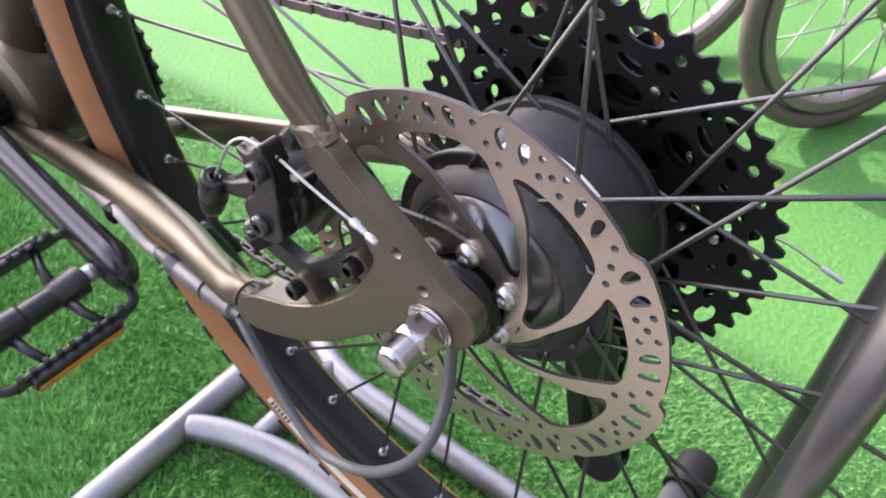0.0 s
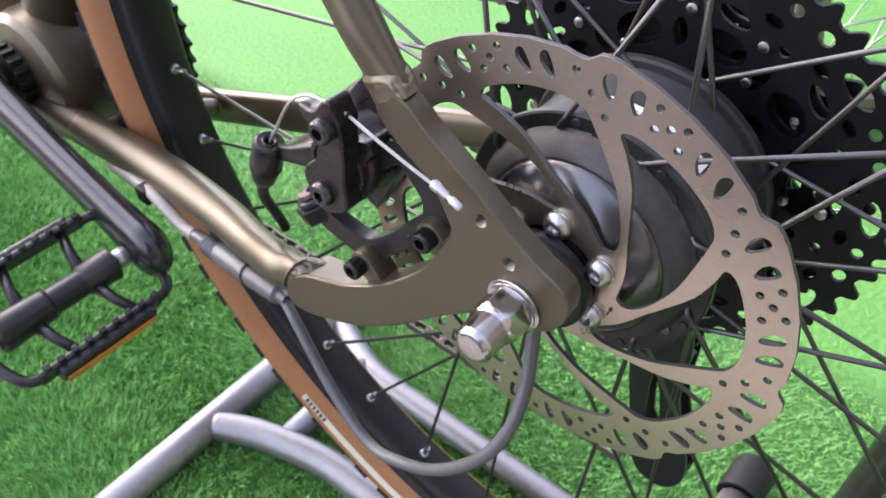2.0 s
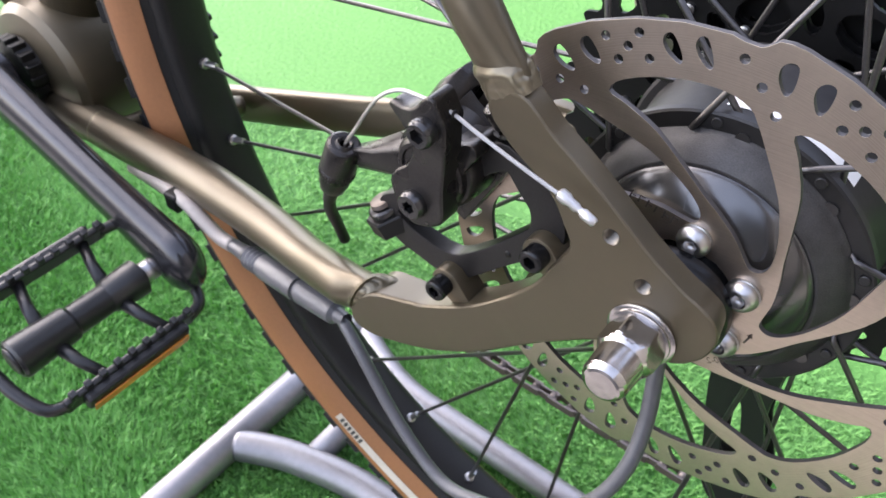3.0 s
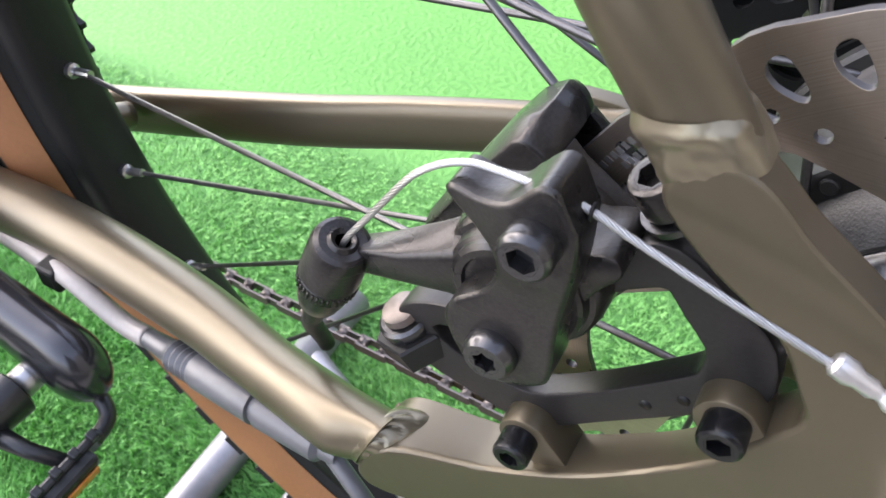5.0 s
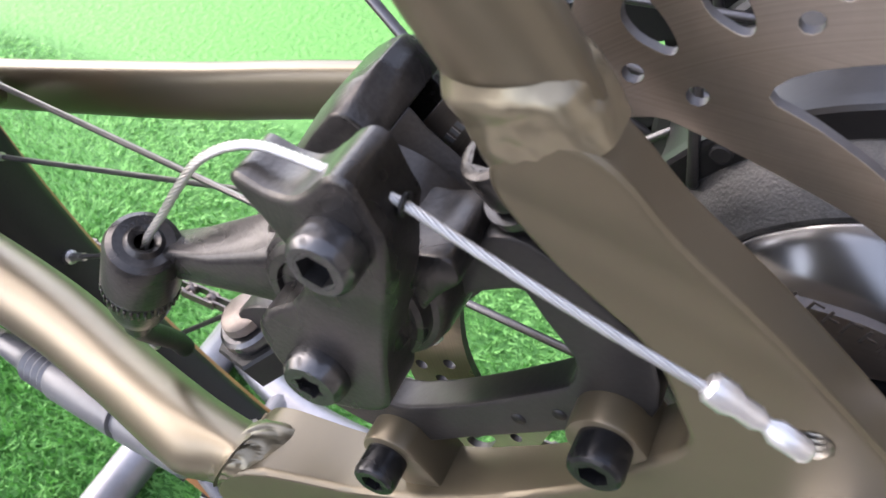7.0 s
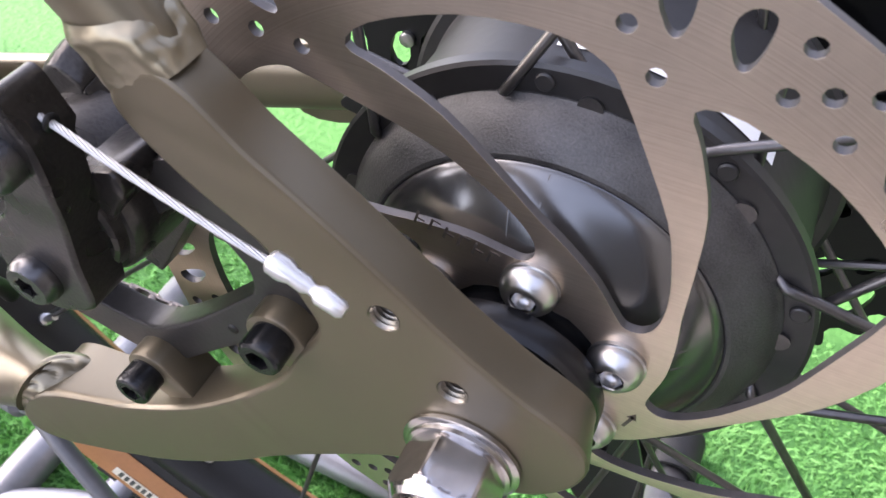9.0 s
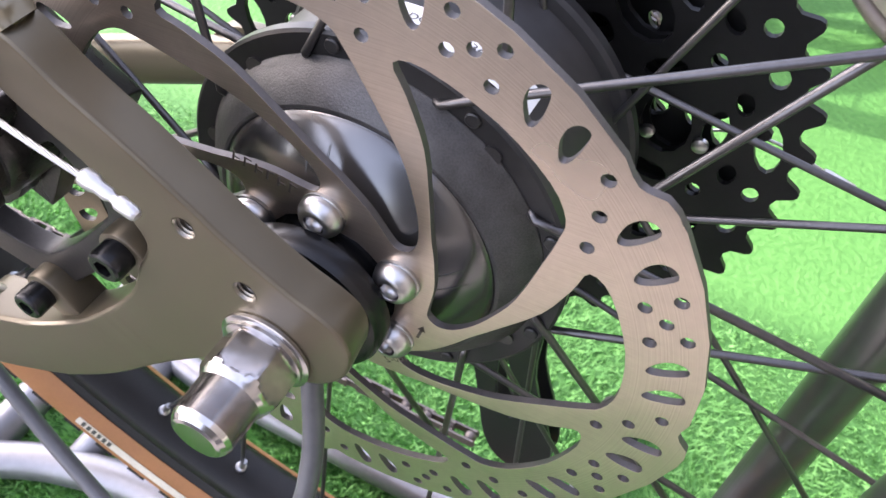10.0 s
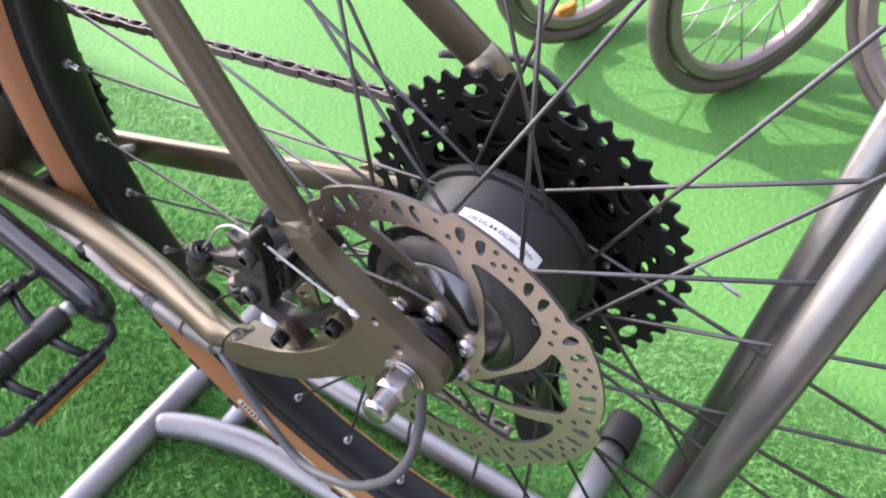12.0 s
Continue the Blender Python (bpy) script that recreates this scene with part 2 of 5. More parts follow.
def box(bm, x0, x1, y0, y1, z0, z1, bevel=0.0, turn=None):
    got = bmesh.ops.create_cube(bm, size=1)["verts"]
    for v in got:
        v.co = Vector((x0 + (v.co.x + 0.5) * (x1 - x0), y0 + (v.co.y + 0.5) * (y1 - y0), z0 + (v.co.z + 0.5) * (z1 - z0)))
    if turn is not None:
        bmesh.ops.transform(bm, matrix=turn, verts=got)
    if bevel:
        es = list({e for v in got for e in v.link_edges})
        bmesh.ops.bevel(bm, geom=es, offset=bevel, segments=2, affect="EDGES", profile=0.5)
    return bm


def part(name, bm, mat, parent, label="", unit=0.001):
    """Links a bmesh as one mesh object under a thing or a part."""
    if unit != 1:
        bmesh.ops.scale(bm, vec=(unit,) * 3, verts=bm.verts)
    me = bpy.data.meshes.new(name)
    bm.to_mesh(me)
    bm.free()
    me.materials.append(mat)
    ob = new(name, me)
    ob.parent = parent
    return tagged(ob, label)


def again(ob, m, parent=None):
    """Another object on the same mesh, at the pose m under the same parent."""
    o = new(ob.name.split(".")[0], ob.data)
    o.parent = parent or ob.parent
    o.matrix_local = m
    return tagged(o, ob.get("label", ""))


def spin(degrees):
    return Matrix.Rotation(radians(-degrees), 4, "Y")


def polar(r, degrees):
    return (r * math.cos(radians(degrees)), r * math.sin(radians(degrees)))


def thing(name, label, category, at=(0, 0, 0), group="", kind=""):
    ob = new(name)
    ob.location = at
    return tagged(ob, label, category, group, kind)


def mesh(f, *args, **more):
    bm = bmesh.new()
    f(bm, *args, **more)
    return bm


# ---- ground, unseen canopy and walls ----
def ground():
    bm = bmesh.new()
    bmesh.ops.create_grid(bm, x_segments=8, y_segments=8, size=600)
    bmesh.ops.translate(bm, vec=(0, 0, -0.012), verts=bm.verts)
    ob = part("ground", bm, PALEGROUND, None, "", 1)
    tagged(ob, "pale grey paving", "ground", "", "structure")
    # unseen pale strip, added to give the rotor a warm reflection
    bm = bmesh.new()
    box(bm, -4, 4, -0.5, -0.266, -0.011, -0.004)
    tagged(part("pavement", bm, WARMGROUND, None, "", 1), "unseen warm pale strip, added for the rotor to reflect", "pavement", "", "structure")
    # unseen dark strip, added to darken what the rotor and cover reflect
    bm = bmesh.new()
    box(bm, -4, 4, -1.6, -0.501, -0.011, -0.006)
    tagged(part("road", bm, DARKGROUND, None, "", 1), "unseen dark strip, added to darken reflections in the metal", "road", "", "structure")
    bm = bmesh.new()
    box(bm, -4, 4, -0.265, 6, -0.011, 0)
    ob = part("turf", bm, TURF, None, "", 1)
    tagged(ob, "bright green artificial turf carpet laid flat", "turf", "", "structure")
    rng = np.random.default_rng(4)
    n = 225000
    x, y = rng.uniform(-0.95, 0.65, n) + rng.normal(0, 0.1, n), -0.255 + 0.635 * rng.beta(1.0, 1.25, n)
    a, h, w = rng.uniform(0, 2 * math.pi, n), rng.uniform(0.004, 0.011, n) * np.clip(1.1 - 2.2 * y, 0.25, 1), rng.uniform(0.0007, 0.0014, n)
    comb = 2.2 * np.sin(9 * x + 5 * y) + 1.6 * np.sin(14 * y - 6 * x + 1)
    lx, ly = rng.normal(0, 0.0036, n) + 0.0028 * np.cos(comb), rng.normal(0, 0.0036, n) + 0.0028 * np.sin(comb)
    v = np.empty((n, 3, 3))
    v[:, 0] = np.stack([x - w * np.cos(a), y - w * np.sin(a), 0 * x], 1)
    v[:, 1] = np.stack([x + w * np.cos(a), y + w * np.sin(a), 0 * x], 1)
    v[:, 2] = np.stack([x + lx, y + ly, h], 1)
    me = bpy.data.meshes.new("turf_pile")
    me.from_pydata(v.reshape(-1, 3), [], np.arange(3 * n).reshape(-1, 3))
    me.materials.append(BLADE)
    tagged(new("turf_pile", me), "short green plastic fibres of the artificial turf", "turf", "", "stuff")


ground()


# unseen canopy, added so that its shadow edge falls at y = 0.39
CANOPY_EDGE = 0.39 + 2.6 / math.tan(SUN_UP) * math.cos(SUN_TURN)


def canopy():
    m = FABRIC
    n, link = m.node_tree.nodes, m.node_tree.links.new
    through_ = n.new("ShaderNodeBsdfTranslucent")
    through_.inputs["Color"].default_value = (0.95, 0.92, 0.88, 1)
    mix = n.new("ShaderNodeMixShader")
    mix.inputs[0].default_value = 0.82
    link(n["Principled BSDF"].outputs[0], mix.inputs[1]), link(through_.outputs[0], mix.inputs[2])
    link(mix.outputs[0], n["Material Output"].inputs["Surface"])
    bm = bmesh.new()
    box(bm, -6.6, -2.75, -2.6, CANOPY_EDGE, 2.6, 2.61)
    tagged(part("canopy", bm, m, None, "", 1), "unseen white translucent canopy, added to shade the bicycle", "canopy", "", "structure")


canopy()


# unseen wall behind the camera, added for the hub cover's dark reflection
def back_wall():
    bm = bmesh.new()
    box(bm, 0.4, 2.39, -3.0, -2.86, -0.012, 2.45)
    tagged(part("wall_south", bm, DARKWALL, None, "", 1), "unseen dark wall, added to darken reflections behind the camera", "wall", "", "structure")


back_wall()


# unseen wall beyond the turf, added to block glow from the horizon
def far_wall():
    bm = bmesh.new()
    box(bm, -4, 4, 6.001, 6.15, -0.012, 2.6)
    tagged(part("wall_north", bm, DARKWALL, None, "", 1), "unseen dark wall, added to cut the horizon's glow", "wall", "", "structure")


far_wall()


# unseen wall to the right, added so hub and tubes reflect dark there
def side_wall():
    bm = bmesh.new()
    box(bm, 2.4, 2.55, -2.85, 3.5, -0.012, 3.0)
    tagged(part("wall_east", bm, DARKWALL, None, "", 1), "unseen dark wall, added to darken the hub's right side", "wall", "", "structure")


side_wall()

# ---- bicycle ----
bike = thing("bicycle", "olive green electric bicycle with a rear hub motor", "bicycle", (0, 0, AXLE))


def frame_left():
    # chainstay with a double bend, from the dropout to the bottom bracket
    line = smooth([(-105, -29.6, -47), (-128, -24.4, -54), (-160, -14, -66.0), (-200, -2.4, -75.8), (-250, 7, -84.2), (-300, 13.4, -92.2), (-345, 14.8, -95.6), (-410, 15, -97)], 8)
    n = len(line)
    girth = [9.2, 9.3, 9.5, 10.8, 12.0, 12.4, 12.0, 11.2]
    bm = mesh(sweep, line, [girth[min(i // 8, 6)] + (girth[min(i // 8, 6) + 1] - girth[min(i // 8, 6)]) * min(1, (i - 8 * min(i // 8, 6)) / 8) for i in range(n)], 28)
    # the tube's outer side is drawn in flush with the arm, and its end is mitred
    for v in bm.verts:
        middle = -24.4 - (0.226 if v.co.x > -128 else 0.325) * (v.co.x + 128)
        if v.co.x > -126 and v.co.y < middle:
            f = min(1, (v.co.x + 126) / 13)
            v.co.y = middle + (v.co.y - middle) * (1 - 0.4 * f * f * (3 - 2 * f))
        if v.co.x > -122:
            v.co.x = min(v.co.x, -112.0 + 3.2 * (v.co.z + 49.4) / 9.3 - 1.8 * (-27.0 - v.co.y) / 9.3)
    chain = part("chainstay", bm, OLIVE, bike, "olive painted chainstay tube with a double bend")
    def bead(bm, centre, axis, r, n=22, size=1.5, lumps=0.5):
        """A rippled ring of weld round a tube."""
        ax = Vector(axis).normalized()
        u = ax.orthogonal().normalized()
        v = ax.cross(u)
        seg, rings = n * 6, []
        for k in range(seg):
            a = 2 * math.pi * k / seg
            out = u * math.cos(a) + v * math.sin(a)
            w = size * (1 + lumps * (abs(math.sin(n * a / 2)) - 0.5) + 0.25 * noise.noise(out * 2.1))
            shift = ax * (0.9 * noise.noise(out * 1.7 + Vector((3, 1, 0))))
            rings.append([bm.verts.new(Vector(centre) + shift + out * (r + 0.42 * w * math.cos(t)) + ax * (1.7 * w * math.sin(t))) for t in (2 * math.pi * q / 8 for q in range(8))])
        for a, c in zip(rings, rings[1:] + rings[:1]):
            for q in range(8):
                bm.faces.new((a[q], a[(q + 1) % 8], c[(q + 1) % 8], c[q])).smooth = True
        bmesh.ops.recalc_face_normals(bm, faces=bm.faces)
    # weld that gathers the round tube into the arm of the dropout, a row of overlapping ripples round the joint
    bm = bmesh.new()
    rows, seg = [], 220
    for q in range(15):
        t = q / 14
        row = []
        for k in range(seg):
            a = 2 * math.pi * k / seg
            c, s = math.cos(a), math.sin(a)
            e = 1 / (abs(c) ** 4 + abs(s) ** 4) ** 0.25
            tube = Vector((-114.6 + 3.2 * s - 1.8 * c, -27.4 - (5.9 if c > 0 else 9.5) * c, -49.6 + 9.5 * s))
            arm = Vector((-105.4 + 3.2 * s - 3.2 * c, -23.8 - 8.0 * c * e, -52.4 + 10.3 * s * e))
            wave = 11 * (a / (2 * math.pi) + 0.03 * noise.noise(Vector((c * 2, s * 2, 5)))) + 0.3 + 1.3 * (t - 0.5) ** 2 * 4
            ripple = (1 - (2 * (wave % 1) - 1) ** 2) ** 0.45
            swell = (0.45 + 0.55 * max(0, s)) * (0.3 + 0.85 * ripple) * math.sin(math.pi * t ** 0.7) ** 0.6 if 0 < t < 1 else 0
            row.append(bm.verts.new(tube.lerp(arm, t) + Vector((0, -c, s)) * swell))
        rows.append(row)
    for a, b in zip(rows, rows[1:]):
        for k in range(seg):
            bm.faces.new((a[k], a[(k + 1) % seg], b[(k + 1) % seg], b[k])).smooth = True
    bmesh.ops.recalc_face_normals(bm, faces=bm.faces)
    part("weld_bead", bm, WELD, chain, "bright rippled weld bead")
    bm = bmesh.new()
    sweep(bm, smooth([(-50.5, -19.9, 58.4), (-58, -18.9, 67.4), (-70.8, -17, 84), (-85.9, -15.5, 104.2), (-146, -8, 184), (-296, 8, 383)], 5), [3, 5.2, 6.8, 7.6, 7.8, 7.8, 7.8] + [7.8] * 19, 24)
    for v in bm.verts:
        h = (v.co - Vector((-52.4, -18.9, 60.2))).dot(Vector((-0.62, 0.06, 0.775)))
        if h < 30:
            # the tube is pressed flatter towards the dropout
            f = min(1, max(0, (h - 6) / 24))
            middle = -18.9 + 0.06 * h
            if v.co.y < middle:
                v.co.y = middle + (v.co.y - middle) * (0.64 + 0.36 * f * f * (3 - 2 * f))
    part("weld_bead", mesh(bead, (-362, 14.9, -96.2), (-1, 0.02, -0.04), 11.4, 12, 1.1, 0.3), WELD, chain, "rippled weld bead")
    seat = part("seatstay", bm, OLIVE, bike, "olive painted seatstay tube")
    # weld that runs from the dropout's flat top into the round tube, high at the front corner and thin behind
    bm = bmesh.new()
    rear, rows, seg, steps = Vector((0.8, 0, 0.6)), [], 96, 16
    low, rise = Vector((-52.4, -18.9, 60.2)), Vector((-0.62, 0.06, 0.775)).normalized()
    for q in range(steps + 1):
        t = q / steps
        row = []
        for k in range(seg):
            a = 2 * math.pi * k / seg
            c, n_ = math.cos(a), math.sin(a)
            height = 14.5 - 6.0 * (0.5 + 0.5 * c)
            p = 5.0 - 3.0 * t
            r = 1 / (abs(c) ** p + abs(n_) ** p) ** (1 / p)
            side = rear * c * (7.9 - 0.5 * t) + Vector((0, 1, 0)) * n_ * (4.75 + 0.75 * min(1, t / 0.45) + (2.3 if n_ > 0 else 0.45) * t)
            v = low + rise * height * t + side * r
            out = side.normalized()
            bulge = math.sin(math.pi * min(1, t * 1.02)) ** 0.8 * min(1, t / 0.3)
            ridge = math.exp(-((t - 0.78) / 0.13) ** 2) * (0.6 - 0.5 * c)
            hollow = -0.12 * math.exp(-((t - 0.42) / 0.2) ** 2) * max(0, -n_) * math.exp(-((c + 0.1) / 0.55) ** 2)
            lump = 0.5 * noise.noise(v * 0.3 + Vector((4, 0, 2))) + 0.16 * noise.noise(v * 0.7)
            row.append(bm.verts.new(v + out * (bulge * (0.1 + 1.0 * lump) + ridge + hollow)))
        rows.append(row)
    for a, b in zip(rows, rows[1:]):
        for k in range(seg):
            bm.faces.new((a[k], a[(k + 1) % seg], b[(k + 1) % seg], b[k])).smooth = True
    bmesh.ops.recalc_face_normals(bm, faces=bm.faces)
    part("weld_collar", bm, WELD, seat, "glossy smoothed weld between seatstay and dropout")


frame_left()

DROP_OUT = [(-59.3, 57.5), (-57, 52.3), (-48.5, 44.5), (-37, 36.5), (-31, 27), (-28, 19), (-33, 9), (-38, -1.5), (-45.5, -11.2), (-52.5, -18), (-60, -24.6), (-69.5, -30.8), (-81, -36.6), (-88.5, -38.8), (-96, -40.2), (-105, -42), (-110.5, -45.5), (-114.3, -52), (-115, -57.5), (-113.3, -62), (-110, -64.5), (-104, -66), (-94.4, -65), (-86.3, -63.1), (-78.4, -60.4), (-68.3, -55.3), (-56.2, -47.6), (-45, -38.3), (-32, -27), (-15, -14), (-5, -9.5), (8, -7.8), (15, -4), (18.7, 2.5), (19.7, 9.5), (18, 14.8), (13.1, 18.2), (6.8, 21.3), (-4.9, 29), (-15.4, 37.5), (-26.4, 46.1), (-37.9, 54.2), (-44.5, 60.2), (-50, 63.9), (-53.5, 63.4), (-57, 62)]


def chamfered(bm, outline, holes, front, middle, behind, inset, bevel):
    """A plate whose front face is drawn in from the outline by inset(nx, nz, x, z), with a slope back to the middle plane."""
    n = len(outline)
    area = sum(outline[k][0] * outline[(k + 1) % n][1] - outline[(k + 1) % n][0] * outline[k][1] for k in range(n))
    s = 1 if area > 0 else -1
    face = []
    for k, (x, z) in enumerate(outline):
        (ax, az), (bx, bz) = outline[k - 2], outline[(k + 2) % n]
        d = math.hypot(bx - ax, bz - az)
        nx, nz = s * (bz - az) / d, -s * (bx - ax) / d
        w = inset(nx, nz, x, z)
        face.append((x - nx * w, z - nz * w))
    loops = [[bm.verts.new((x, y, z)) for x, z in line] for line, y in ((outline, behind), (outline, middle), (face, front))]
    for a, b in zip(loops, loops[1:]):
        for k in range(n):
            bm.faces.new((a[k], a[(k + 1) % n], b[(k + 1) % n], b[k]))
    bm.faces.new(loops[0])
    edges = [bm.edges.get((loops[2][k], loops[2][(k + 1) % n])) for k in range(n)]
    rims = edges[:]
    for loop in holes:
        vs = [bm.verts.new((x, front, z)) for x, z in loop]
        edges += [bm.edges.new((a, b)) for a, b in zip(vs, vs[1:] + vs[:1])]
    bmesh.ops.triangle_fill(bm, edges=edges, use_beauty=True, normal=(0, -1, 0))
    bmesh.ops.recalc_face_normals(bm, faces=bm.faces)
    bmesh.ops.bevel(bm, geom=rims, offset=bevel, segments=3, profile=0.5, affect="EDGES")
    return sharp(bm, 30)


def dropout_left():
    out = [(p.x, p.y) for p in smooth([(x, z, 0) for x, z in DROP_OUT], 4, True)]
    ring = lambda x, z, r: [(x + r * math.cos(a), z + r * math.sin(a)) for a in (2 * math.pi * k / 20 for k in range(20))]
    slope = lambda nx, nz, x, z: -2.0 * min(1, max(0, (0.66 * nx + 0.75 * nz - 0.1) / 0.6)) * min(1, max(0, (x + 60) / 14))
    bm = mesh(chamfered, out, [ring(-15, 30.4, 2.75), ring(-2.8, 17.8, 2.75)], -23.9, -14.2, -13.6, slope, 1.3)
    # the arm swings outwards to the chainstay, its top sloping down behind
    for v in bm.verts:
        if v.co.x < -45 and v.co.z < 20:
            f = min(1, max(0, (-14.2 - v.co.y) / 9.7))
            far = -45 - v.co.x
            v.co.y -= (0.105 * far + 0.0022 * max(0, far - 35) ** 2) * f
            if v.co.z > -52:
                v.co.z -= 1.6 * (1 - f) * min(1, max(0, (far - 20) / 20))
    ob = part("dropout", bm, OLIVE, bike, "thick olive painted dropout plate with caliper mount")
    for x, z in ((-15, 30.4), (-2.8, 17.8)):
        bm = bmesh.new()
        lathe(bm, [(-24.0, 2.85), (-23.6, 2.72), (-23.3, 2.3)] + [(-23.0 + k * 0.45, 2.0 if k % 2 else 2.62) for k in range(12)] + [(-17.6, 0)], 28, (x, 0, z))
        part("threaded_hole", sharp(bm, 80), THREAD, ob, "bare threaded hole in the dropout")
    # caliper bosses
    for x, z in ((-38.2, 9.8), (-75, -24.6)):
        turn = [radians(52 + k * 12) for k in range(19)]
        side = [(x + 6.1 * math.cos(a), z + 6.1 * math.sin(a)) for a in turn]
        bm = mesh(plate, side + [(x + 10, z - 12), (x + 12.5, z - 8), (x + 11, z - 3.6)], [], -23.2, -12.6, 0.7)
        part("caliper_boss", sharp(bm, 30), OLIVE, ob, "olive painted mounting boss")


dropout_left()


def axle_nut():
    """A tall cap nut: a hexagon whose corners are turned off at both ends, then a round cap with a chamfered flat end."""
    bm = bmesh.new()
    seg, rows = 96, []
    hexagon = lambda a: 8.35 / math.cos((math.degrees(a) - 50) % 60 * math.pi / 180 - math.pi / 6)
    for y, cone in ((-26.4, 8.6), (-27.0, 9.3), (-27.8, 9.7), (-34.2, 9.7), (-35.0, 9.3), (-35.8, 8.75), (-36.6, 8.2), (-37.2, 7.75)):
        ring = []
        for k in range(seg):
            a = 2 * math.pi * k / seg
            r = min(hexagon(a), cone)
            ring.append(bm.verts.new((r * math.cos(a), y, r * math.sin(a))))
        rows.append(ring)
    for y, r in ((-37.6, 7.5), (-46.4, 7.2), (-47.6, 6.75), (-48.6, 5.9), (-48.9, 5.0), (-49.0, 2.5)):
        rows.append([bm.verts.new((r * math.cos(a), y, r * math.sin(a))) for a in (2 * math.pi * k / seg for k in range(seg))])
    for a, b in zip(rows, rows[1:]):
        for k in range(seg):
            bm.faces.new((a[k], a[(k + 1) % seg], b[(k + 1) % seg], b[k]))
    bm.faces.new(rows[-1])
    bm.faces.new(rows[0])
    bmesh.ops.recalc_face_normals(bm, faces=bm.faces)
    nut = part("axle_nut", sharp(bm, 14), CHROME, bike, "shiny hexagonal chrome cap nut, scuffed")
    part("washer", sharp(mesh(lathe, [(-26.6, 0), (-26.6, 9.2), (-26.3, 9.9), (-25.4, 10.0), (-25.3, 10.7), (-25.0, 11.2), (-24.2, 11.2), (-23.7, 10.9), (-23.7, 0)], 56), 30), CHROME, nut, "plated washer")


axle_nut()

# ---- rear wheel ----
wheel = None
RIM_Y = 52.0


def rim_and_tyre():
    global wheel
    rim = [(-13, 318), (-14.6, 317), (-14.8, 312), (-13.2, 308.6), (-9.5, 306.6), (0, 305.4), (9.5, 306.6), (13.2, 308.6), (14.8, 312), (15, 317), (13, 318), (12, 311), (-12, 311)]
    bm = bmesh.new()
    lathe(bm, rim, 144, (0, RIM_Y, 0), (0, 1, 0), True)
    wheel = part("rear_wheel", sharp(bm, 50), BLACK, bike, "rear bicycle wheel with black rim")
    side = [(-13.5, 316), (-17.5, 320), (-22, 327), (-24.8, 336), (-25.0, 343), (-23.5, 349), (-20, 354)]
    tread = [(-20, 354), (-16, 358), (-8, 361.5), (0, 362.5), (8, 361.5), (16, 358), (20, 354)]
    full = side + tread[1:] + [(-a, b) for a, b in side[::-1]][1:]
    bm = bmesh.new()
    lathe(bm, full, 180, (0, RIM_Y, 0))
    part("tyre", sharp(bm, 60), RUBBER, wheel, "black treaded tyre")
    for sgn in (1, -1):
        bm = bmesh.new()
        wall = [(-18.3, 320.2), (-22.8, 327), (-25.5, 336), (-25.8, 341.5)]
        lathe(bm, [(sgn * a, b) for a, b in wall], 180, (0, RIM_Y, 0))
        part("sidewall_band", sharp(bm, 60), TAN, wheel, "tan brown sidewall band")
    # tread knobs in rows round the tyre
    bm = bmesh.new()
    n = 96
    for k in range(n):
        for a, r, size in ((-21.5, 352, 4), (-12, 359.5, 5), (0, 362, 5), (12, 359.5, 5), (21.5, 352, 4)):
            th = 360 * (k + (0.5 if abs(a) == 12 else 0)) / n
            lean = math.atan2(a, 38)
            m = spin(th) @ Matrix.Translation((r, RIM_Y + a, 0)) @ Matrix.Rotation(lean, 4, "Z")
            box(bm, -1, 2.2, -size * 0.5, size * 0.5, -6, 6, 0, m)
    part("tread_knob", bm, RUBBER, wheel, "")["kind"] = "stuff"


rim_and_tyre()


def spokes():
    def spoke(bm, hole, rim_angle, y_hole, out):
        hx, hz = polar(46, hole)
        rx, rz = polar(300, rim_angle)
        a, b = Vector((hx, y_hole, hz)), Vector((rx, RIM_Y, rz))
        d = (b - a).normalized()
        sweep(bm, [a - Vector((0, out * 3.5, 0)), a - Vector((0, out * 0.6, 0)), a + d * 2 + Vector((0, out * 0.9, 0)), a + d * 6 + Vector((0, out * 0.6, 0)), b], 1.08, 8)
    kinds = [(28, -11, 20.2, -1), (8, 48, 24.6, 1), (38, -2, 70.2, 1), (18, 58, 65.8, -1)]
    for hole, rim_angle, y, out in kinds:
        ob = part("spoke", mesh(spoke, hole, rim_angle, y, out), SPOKE, wheel)
        nip = bmesh.new()
        ax = Vector((polar(1, rim_angle)[0], 0, polar(1, rim_angle)[1]))
        c = ax * 294 + Vector((0, RIM_Y, 0))
        lathe(nip, [(0, 0), (0, 1.7), (9, 1.9), (9.5, 3.1), (12, 3.2), (12, 0)], 10, c, ax)
        nip_ob = part("nipple", sharp(nip), BOLT, wheel, "silver spoke nipple")
        head = bmesh.new()
        hx, hz = polar(46, hole)
        lathe(head, [(0, 0), (0, 2.4), (-out * -1.0, 2.2), (-out * -1.6, 1.2), (-out * -1.6, 0)], 12, (hx, y - out * (4.6 if out else 0), hz), (0, -out, 0) if False else (0, 1, 0))
        head_ob = part("spoke_head", sharp(head), SPOKE, wheel)
        for k in range(1, 9):
            again(ob, spin(40 * k)), again(nip_ob, spin(40 * k)), again(head_ob, spin(40 * k))


spokes()


